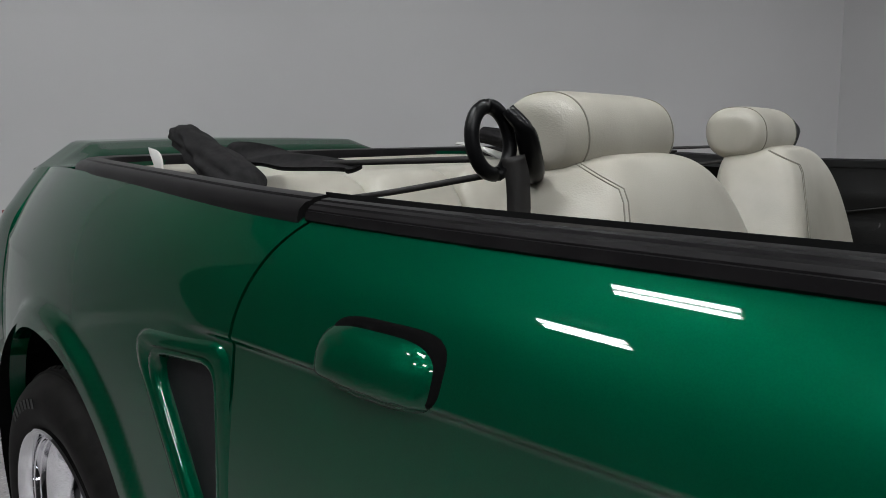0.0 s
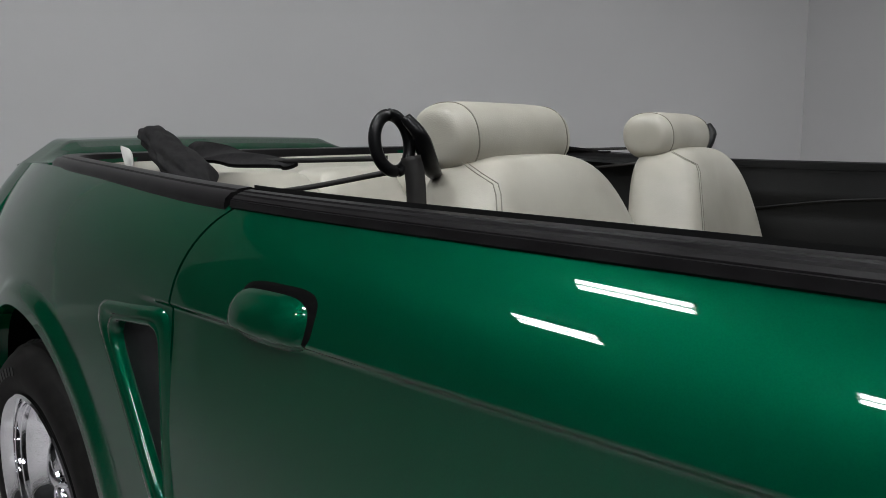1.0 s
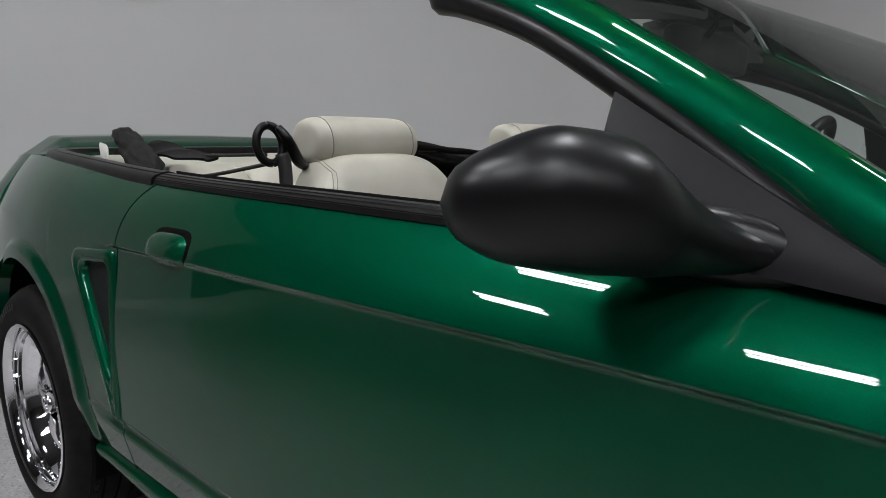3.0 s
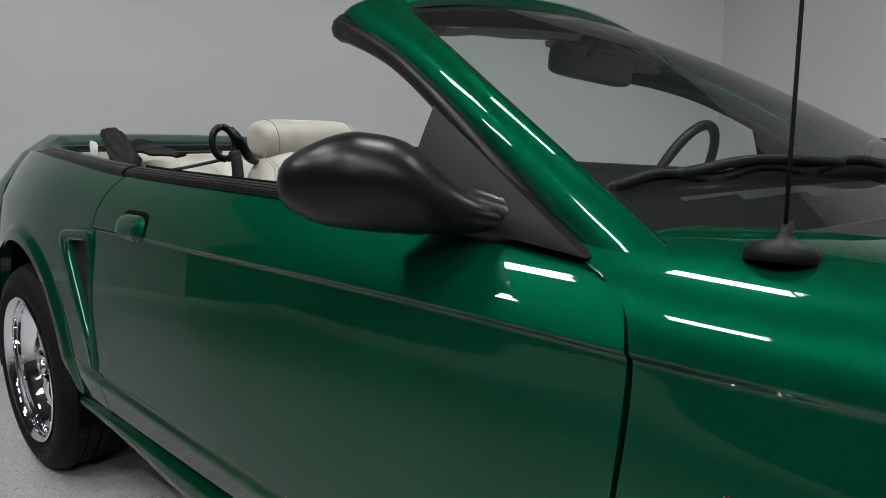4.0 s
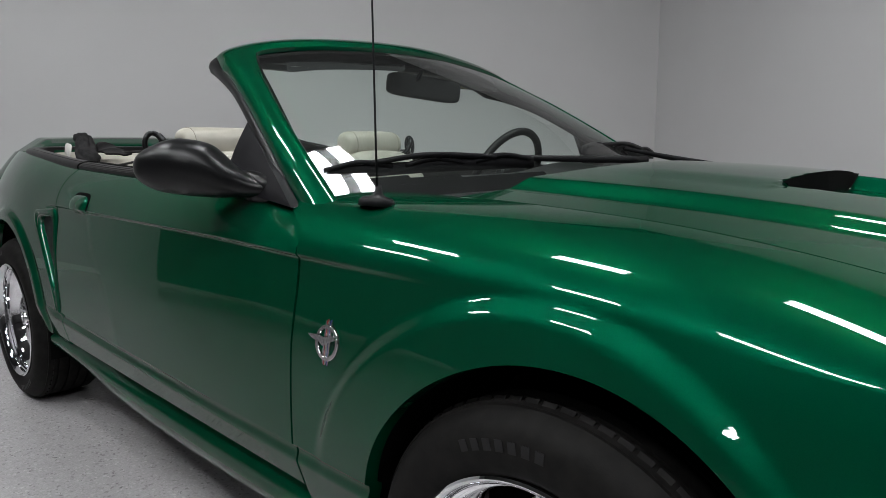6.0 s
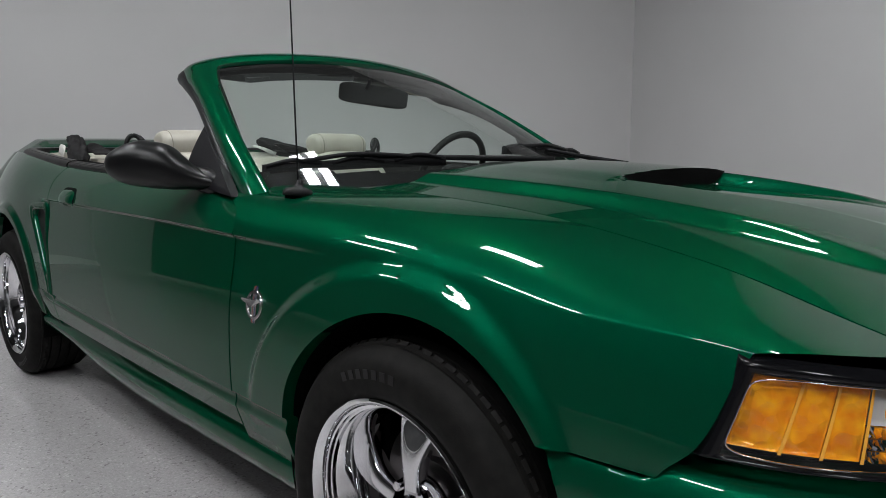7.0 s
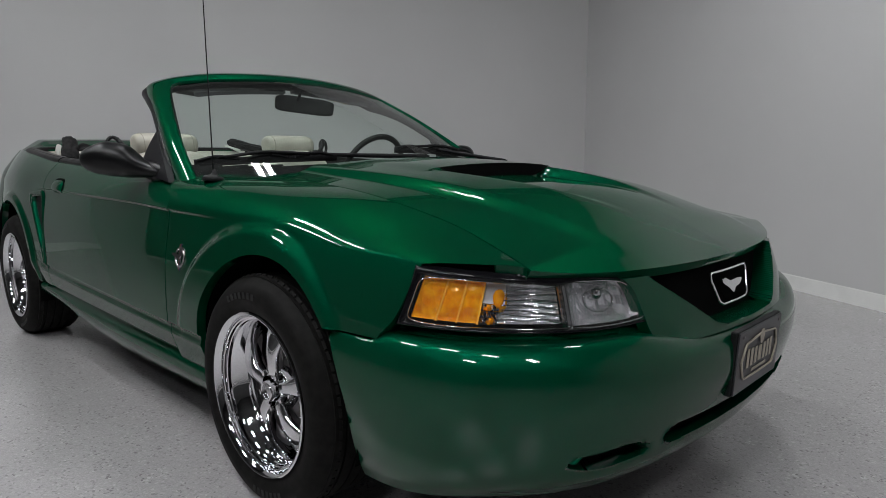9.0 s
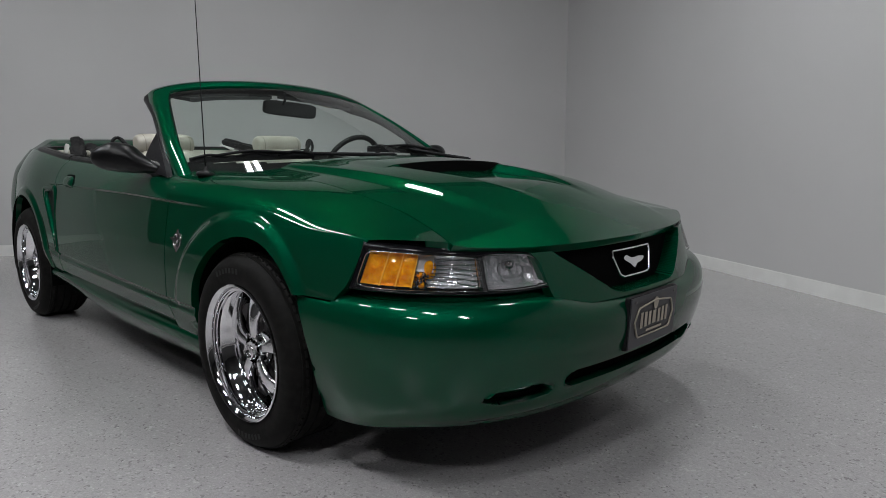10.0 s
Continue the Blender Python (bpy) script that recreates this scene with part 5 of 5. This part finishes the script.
def folded_roof(s):
    """Bunched cloth of the lowered roof at one side of the well."""
    roof = new("folded_roof")
    roof.parent = car
    tagged(roof, "black cloth of the lowered roof bunched beside the rear seat")
    way = path_of((-2.735, s * 0.495, 1.030), (-2.64, s * 0.518, 1.010), (-2.52, s * 0.552, 0.984), (-2.39, s * 0.590, 0.958), (-2.25, s * 0.625, 0.930))
    rad = curve_of((0, 0.006), (0.02, 0.022), (0.08, 0.027), (0.3, 0.028), (0.6, 0.031), (0.9, 0.028), (1, 0.012))
    bm = bmesh.new()

    def fn(a, b):
        p = way(b)
        ang = 2 * math.pi * a
        r = rad(b) * (1 + 0.16 * noise.noise(Vector((2.2 * math.cos(ang), 2.2 * math.sin(ang), 6 * b + 3 * s))) + 0.04 * math.sin(3 * ang + 5 * b) - 0.13 * math.exp(-(((ang - 2.2 - 2.0 * b) / 0.22) ** 2)) - 0.10 * math.exp(-(((ang - 3.6 + 1.2 * b) / 0.20) ** 2)) - 0.12 * math.exp(-(((ang - 0.7 - 0.8 * b) / 0.2) ** 2)))
        return p + Vector((0.25 * r * math.sin(ang), r * 1.35 * math.cos(ang) * -s, r * 0.95 * math.sin(ang)))
    sheet(bm, fn, 72, 60, True)
    part("roof_cloth", bm, CLOTH, roof)
    bm = bmesh.new()
    fold = path_of((-2.56, s * 0.48, 1.012), (-2.42, s * 0.49, 1.002), (-2.29, s * 0.51, 0.988), (-2.12, s * 0.53, 0.968))

    def flap(a, b):
        p = fold(b)
        return p + Vector((0.02 * a, s * (0.05 * a + 0.005 * math.sin(11 * b + 6 * a)), -0.045 * a * (1 - 0.9 * b) + 0.003 * math.sin(9 * b + 5 * a)))
    sheet(bm, flap, 16, 40)
    flange(bm, lambda co: Vector((0, 0, -0.006)))
    part("roof_fold", bm, CLOTH, roof)
    bm = bmesh.new()
    edge = path_of((-2.850, s * 0.520, 1.008), (-2.79, s * 0.545, 0.998), (-2.69, s * 0.580, 0.966))

    def white(a, b):
        return edge(b) + Vector((0.024 * math.sin(math.pi * min(1, b * 1.1)) ** 0.7, -s * 0.016, -0.006 - 0.02 * b)) * a
    sheet(bm, white, 4, 14)
    flange(bm, lambda co: Vector((0.002, 0, -0.003)))
    part("liner_edge", bm, WHITE_LINER, roof, "white liner edge folded out")


for s in (-1, 1):
    folded_roof(s)

# steering wheel
wheel = new("steering_wheel")
wheel.parent = car
tagged(wheel, "black steering wheel behind the dashboard")
C = Vector((-1.078, 0.398, 0.874))
M = Matrix.Rotation(radians(22), 3, "Y")
bm = bmesh.new()
tube(bm, lambda t: C + M @ Vector((0, 0.185 * math.cos(2 * math.pi * t), 0.185 * math.sin(2 * math.pi * t))), 0.014, 48, 10, 1.0, Vector((1, 0, 0.3)), False)
part("wheel_rim", bm, VINYL, wheel)
bm = bmesh.new()
pillow(bm, (0.06, 0.17, 0.13), 0.6, 24, 14, C + Vector((0.03, 0, -0.01)))
part("wheel_hub", bm, VINYL, wheel)
for a in (200, 340, 90 + 180):
    bm = bmesh.new()
    q = C + M @ Vector((0, 0.18 * math.cos(radians(a)), 0.18 * math.sin(radians(a))))
    tube(bm, lambda t, q=q: C + Vector((0.02, 0, 0)) * (1 - t) + (q - C) * t, 0.013, 4, 8)
    part("wheel_spoke", bm, VINYL, wheel)


# ---------------------------------------------------------------- wheels
def road_wheel(label):
    w = new("wheel")
    w.parent = car
    tagged(w, label)
    # tyre: y points out of the car
    bm = bmesh.new()
    half = 0.122
    prof = [(0.222, half - 0.012), (0.232, half - 0.002), (0.244, half + 0.003), (0.262, half + 0.007), (0.284, half + 0.005), (0.300, half - 0.002), (0.312, half - 0.014), (0.3195, half - 0.028)]
    tread = []
    for y in (0.094, 0.056, 0.018, -0.020, -0.058):
        tread += [(0.3235, y), (0.3245, y - 0.014), (0.3245, y - 0.030), (0.316, y - 0.0315), (0.316, y - 0.0365)]
    tread = tread[:-2] + [(0.3195, -half + 0.028)]
    prof += tread + [(r, -y) for r, y in prof[-2::-1]]
    lathe(bm, prof, 96)
    bmesh.ops.translate(bm, verts=bm.verts, vec=(0, -half, 0))
    tyre = part("tyre", bm, RUBBER, w, "black low-profile tyre", angle=35)
    bm = bmesh.new()
    for i in range(72):
        mt = Matrix.Rotation(radians(5 * i), 4, "Y") @ Matrix.Translation((0.3185, -0.036, 0)) @ Matrix.Rotation(radians(38), 4, "Z")
        block(bm, (-0.003, -0.013, -0.0108), (0.0032, 0.013, 0.0108), 0.0, mt)
    part("shoulder_tread", bm, RUBBER, tyre, "cut tread blocks on the tyre shoulder", False)
    # illegible raised lettering: plain bars along an arc
    for a0, count in ((66, 7), (246, 7)):
        for i in range(count):
            bm = bmesh.new()
            a = radians(a0 + i * 4.6)
            mt = Matrix.Rotation(-a, 4, "Y")
            block(bm, (0.266, 0.0062, -0.0068), (0.283, 0.0074, 0.0068), 0.0, mt)
            part("sidewall_mark", bm, LETTER, w, smooth=False)
    # rim: stepped lip and deep barrel
    bm = bmesh.new()
    lathe(bm, [(0.2175, -0.012), (0.2285, -0.004), (0.2290, 0.003), (0.2255, 0.006), (0.2205, 0.004), (0.2150, -0.006), (0.2128, -0.010), (0.2120, -0.017), (0.2085, -0.0185), (0.2075, -0.026), (0.2040, -0.0275), (0.2030, -0.036), (0.2005, -0.038), (0.1940, -0.052), (0.1850, -0.072), (0.1775, -0.090), (0.1755, -0.100), (0.1750, -0.19), (0.2050, -0.215)], 96)
    part("rim", bm, CHROME, w, "polished chrome deep-dish rim", angle=40)
    for i in range(5):
        bm = bmesh.new()
        a = radians(90 + 72 * i)
        mt = Matrix.Rotation(-a, 4, "Y")
        hw = curve_of((0.045, 0.020), (0.09, 0.022), (0.13, 0.034), (0.165, 0.047), (0.185, 0.050), (0.20, 0.052))
        yy = curve_of((0.045, -0.058), (0.10, -0.062), (0.15, -0.074), (0.20, -0.090))

        def spoke(u, v):
            r = 0.045 + 0.153 * v
            t = 2 * math.pi * u
            sg = lambda c, p: math.copysign(abs(c) ** p, c)
            return mt @ Vector((r, yy(r) + (0.013 + 0.008 * math.sin(math.pi * v) + 0.004 * (1 - v)) * sg(math.sin(t), 0.55) - 0.006, hw(r) * sg(math.cos(t), 0.8)))
        sheet(bm, spoke, 32, 24, True)
        part("spoke", bm, CHROME, w)
    bm = bmesh.new()
    lathe(bm, [(0.0, -0.040), (0.0195, -0.040), (0.0205, -0.032), (0.0230, -0.030), (0.0275, -0.031), (0.0300, -0.036), (0.0320, -0.058), (0.0580, -0.064), (0.0640, -0.072), (0.0640, -0.105)], 48)
    part("hub", bm, CHROME, w, angle=40)
    bm = bmesh.new()
    lathe(bm, [(0.0, -0.0365), (0.016, -0.037), (0.019, -0.0395)], 32)
    part("centre_cap", bm, DULL_CHROME, w, "satin centre cap")
    for i in range(5):
        bm = bmesh.new()
        a = radians(54 + 72 * i)
        c = Vector((0.0525 * math.cos(a), 0, 0.0525 * math.sin(a)))
        lathe(bm, [(0.0, -0.042), (0.0075, -0.043), (0.0095, -0.047), (0.0095, -0.066)], 6)
        bmesh.ops.translate(bm, verts=bm.verts, vec=c)
        part("wheel_nut", bm, CHROME, w, smooth=False)
    bm = bmesh.new()
    lathe(bm, [(0.0, -0.118), (0.075, -0.118), (0.08, -0.132), (0.148, -0.132), (0.150, -0.150), (0.0, -0.150)], 64)
    part("brake_disc", bm, STEEL, w, "dull steel brake disc", angle=30)
    # Black disc puts the shade between the spokes into its colour.
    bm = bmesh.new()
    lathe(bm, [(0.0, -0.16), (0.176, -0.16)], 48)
    part("wheel_back", bm, SHADOW, w, "black disc painted as shade behind the spokes", False)
    return w


proto = road_wheel("chrome five-spoke wheel with a black low-profile tyre")
proto.matrix_basis = pose(-0.004, -0.893, 0.321, 0, 0, 180)
copy_thing(proto, pose(AXLE_R, -0.872, 0.323, 0, 14, 180))
copy_thing(proto, pose(0, 0.868, 0.323, 0, 0, 0))
copy_thing(proto, pose(AXLE_R, 0.868, 0.323, 0, 0, 0))


# ---------------------------------------------------------------- underbody: dark wells, and a black pan that blocks light
def underbody():
    pan = new("underbody")
    pan.parent = car
    tagged(pan, "black light-blocking pan and wheel wells under the car")
    # Unseen black blocks fill the body so that no light passes through.
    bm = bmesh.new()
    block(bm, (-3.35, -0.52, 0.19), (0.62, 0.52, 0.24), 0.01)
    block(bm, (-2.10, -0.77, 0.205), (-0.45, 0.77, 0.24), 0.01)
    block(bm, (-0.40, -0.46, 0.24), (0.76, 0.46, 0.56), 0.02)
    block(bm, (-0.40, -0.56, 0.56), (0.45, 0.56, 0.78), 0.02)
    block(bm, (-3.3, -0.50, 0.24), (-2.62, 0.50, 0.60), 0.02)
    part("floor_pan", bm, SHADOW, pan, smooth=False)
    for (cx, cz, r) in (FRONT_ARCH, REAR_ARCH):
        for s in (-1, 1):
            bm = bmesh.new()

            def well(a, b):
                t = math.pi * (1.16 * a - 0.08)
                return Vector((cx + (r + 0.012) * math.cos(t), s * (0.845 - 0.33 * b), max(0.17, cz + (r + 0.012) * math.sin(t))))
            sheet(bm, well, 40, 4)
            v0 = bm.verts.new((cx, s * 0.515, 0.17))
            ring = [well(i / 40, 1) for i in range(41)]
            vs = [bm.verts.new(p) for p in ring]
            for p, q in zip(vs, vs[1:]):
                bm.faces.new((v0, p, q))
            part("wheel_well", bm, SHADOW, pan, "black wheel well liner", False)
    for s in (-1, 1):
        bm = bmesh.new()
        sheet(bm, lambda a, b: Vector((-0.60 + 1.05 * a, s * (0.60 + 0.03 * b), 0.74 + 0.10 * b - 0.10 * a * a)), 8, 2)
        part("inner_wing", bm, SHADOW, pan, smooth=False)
        # added black blocks behind the door seams, shade put into their colour
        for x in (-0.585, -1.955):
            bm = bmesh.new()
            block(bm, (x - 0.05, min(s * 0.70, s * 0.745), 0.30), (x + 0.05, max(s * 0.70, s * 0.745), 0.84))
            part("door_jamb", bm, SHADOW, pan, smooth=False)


underbody()


# ---------------------------------------------------------------- badges and plate
def blob_shape(bm, pts, thick, place):
    """A flat cut-out from a few outline points, with a raised face; place maps (u, w, depth) to the car."""
    n = 6
    k = len(pts)
    out = []
    for i in range(k):
        p0, p1, p2, p3 = (Vector(pts[(i + d) % k]) for d in (-1, 0, 1, 2))
        for j in range(n):
            t = j / n
            out.append(0.5 * ((2 * p1) + (p2 - p0) * t + (2 * p0 - 5 * p1 + 4 * p2 - p3) * t * t + (3 * p1 - p0 - 3 * p2 + p3) * t**3))
    top = [bm.verts.new(place(p.x, p.y, thick)) for p in out]
    low = [bm.verts.new(place(p.x, p.y, 0)) for p in out]
    bm.faces.new(top)
    for i in range(len(out)):
        q = (i + 1) % len(out)
        bm.faces.new((top[i], top[q], low[q], low[i]))


# a long plain streamlined shape
RUNNER = [(-0.50, 0.10), (-0.20, 0.15), (0.12, 0.14), (0.36, 0.24), (0.48, 0.14), (0.24, -0.02), (0.06, -0.16), (-0.10, -0.05), (-0.32, -0.02)]


def side_badge(s):
    badge = new("side_badge")
    badge.parent = car
    tagged(badge, "round chrome badge with an upright striped bar")
    cx, cz = -0.456, 0.657

    def place(u, w, d):
        x, z = cx + 0.85 * u, cz + 0.85 * w
        return Vector((x, s * (side_at(FENDER_Y, FENDER_Z, x, z) + d), z))
    bm = bmesh.new()
    n = 48
    prof = ((0.0285, 0.0), (0.0285, 0.004), (0.0295, 0.005), (0.0365, 0.005), (0.0375, 0.004), (0.0375, 0.0))
    sheet(bm, lambda a, b: place(*(prof[round(b * 5)][0] * f for f in (math.cos(2 * math.pi * a), math.sin(2 * math.pi * a))), prof[round(b * 5)][1]), n, 5, True)
    part("badge_ring", bm, DULL_CHROME, badge, angle=40)
    bm = bmesh.new()
    for u0, u1 in ((-0.0105, -0.0065), (-0.0030, 0.0030), (0.0065, 0.0105)):
        blob_shape(bm, [(u0, 0.037), (u1, 0.037), (u1, -0.037), (u0, -0.037)], 0.0035, place)
    part("badge_bar", bm, DULL_CHROME, badge, smooth=False)
    for u, mat in ((-0.005, RED), (0.005, BLUE)):
        bm = bmesh.new()
        blob_shape(bm, [(u - 0.0012, 0.038), (u + 0.0012, 0.038), (u + 0.0012, -0.038), (u - 0.0012, -0.038)], 0.003, place)
        part("badge_stripe", bm, mat, badge, smooth=False)
    bm = bmesh.new()
    blob_shape(bm, [(0.092 * u - 0.012, 0.062 * w + 0.004) for u, w in RUNNER], 0.008, place)
    part("badge_figure", bm, CHROME, badge, smooth=False)


for s in (-1, 1):
    side_badge(s)


def grille_emblem():
    emblem = new("grille_emblem")
    emblem.parent = car
    tagged(emblem, "chrome grille emblem in a rounded frame")
    y0, z0 = -0.007, 0.647

    def place(u, w, d):
        y, z = y0 + u, z0 + w
        return Vector((plan_x(y, 0.566 - 0.05 * (z - 0.585) / 0.16) - 0.018 + d, y, z))
    loop = [(-0.112, 0.039), (0.112, 0.039), (0.115, 0.024), (0.090, -0.033), (0.072, -0.041), (-0.072, -0.041), (-0.090, -0.033), (-0.115, 0.024)]

    def at(t):
        k = t * 8
        i = int(k) % 8
        f = k - int(k)
        a, b = loop[i], loop[(i + 1) % 8]
        return place(a[0] + (b[0] - a[0]) * f, a[1] + (b[1] - a[1]) * f, 0.004)
    bm = bmesh.new()
    tube(bm, at, 0.0036, 64, 8, 1.0, Vector((1, 0, 0)), False)
    part("emblem_frame", bm, CHROME, emblem)
    bm = bmesh.new()
    blob_shape(bm, [(-0.125 * u, 0.100 * w - 0.003) for u, w in RUNNER], 0.008, place)
    part("emblem_figure", bm, CHROME, emblem, smooth=False)


grille_emblem()


def front_plate():
    plate = new("front_plate")
    plate.parent = car
    tagged(plate, "dark show plate with a pale printed emblem")
    x, yc, zc = 0.987, -0.020, 0.484
    bm = bmesh.new()
    block(bm, (x - 0.004, yc - 0.150, zc - 0.078), (x, yc + 0.150, zc + 0.078), 0.0015)
    part("plate_sheet", bm, PLATE, plate, smooth=False)
    bm = bmesh.new()
    block(bm, (x - 0.022, yc - 0.153, zc - 0.081), (x - 0.0045, yc + 0.153, zc + 0.081), 0.004)
    part("plate_holder", bm, BLACK, plate, "black plate holder", False)
    place = lambda u, w, d: Vector((x + 0.0005 + d, yc + u, zc + w))
    outer = [(-0.125, 0.0), (-0.105, -0.042), (-0.098, -0.046), (0.098, -0.046), (0.105, -0.042), (0.125, 0.0), (0.105, 0.040), (0.098, 0.044), (0.0, 0.056), (-0.098, 0.044), (-0.105, 0.040)]
    bm = bmesh.new()
    k = len(outer)
    tube(bm, lambda t: place(*[outer[int(t * k) % k][i] + (outer[(int(t * k) + 1) % k][i] - outer[int(t * k) % k][i]) * (t * k - int(t * k)) for i in (0, 1)], 0.001), 0.0028, k * 4, 6, 1.0, Vector((1, 0, 0)), False)
    part("plate_outline", bm, BRONZE, plate)
    widths = (0.016, 0.018, 0.016, 0.024, 0.018, 0.018, 0.017)
    u = -0.088
    for i, wd in enumerate(widths):
        bm = bmesh.new()
        h = 0.021 + 0.004 * abs(3 - i) / 3
        block(bm, tuple(place(u, -h + 0.004, 0)), tuple(place(u + wd * 0.8, h + 0.002, 0.0012)))
        part("plate_bar", bm, BRONZE, plate, smooth=False)
        u += wd + 0.008
    bm = bmesh.new()
    block(bm, tuple(place(-0.05, -0.036, 0)), tuple(place(0.05, -0.029, 0.001)))
    part("plate_bar", bm, BRONZE, plate, smooth=False)
    bm = bmesh.new()
    blob_shape(bm, [(-0.014, 0.054), (0.0, 0.064), (0.014, 0.054), (0.010, 0.034), (0.0, 0.026), (-0.010, 0.034)], 0.0015, place)
    part("plate_crest", bm, BRONZE, plate, smooth=False)
    for u in (-0.125, 0.125):
        bm = bmesh.new()
        lathe(bm, [(0.0, 0.002), (0.004, 0.0015), (0.005, 0.0)], 12)
        bmesh.ops.rotate(bm, verts=bm.verts, cent=(0, 0, 0), matrix=Matrix.Rotation(radians(-90), 3, "Z"))
        bmesh.ops.translate(bm, verts=bm.verts, vec=place(u, 0.064, 0))
        part("plate_screw", bm, STEEL, plate)


front_plate()


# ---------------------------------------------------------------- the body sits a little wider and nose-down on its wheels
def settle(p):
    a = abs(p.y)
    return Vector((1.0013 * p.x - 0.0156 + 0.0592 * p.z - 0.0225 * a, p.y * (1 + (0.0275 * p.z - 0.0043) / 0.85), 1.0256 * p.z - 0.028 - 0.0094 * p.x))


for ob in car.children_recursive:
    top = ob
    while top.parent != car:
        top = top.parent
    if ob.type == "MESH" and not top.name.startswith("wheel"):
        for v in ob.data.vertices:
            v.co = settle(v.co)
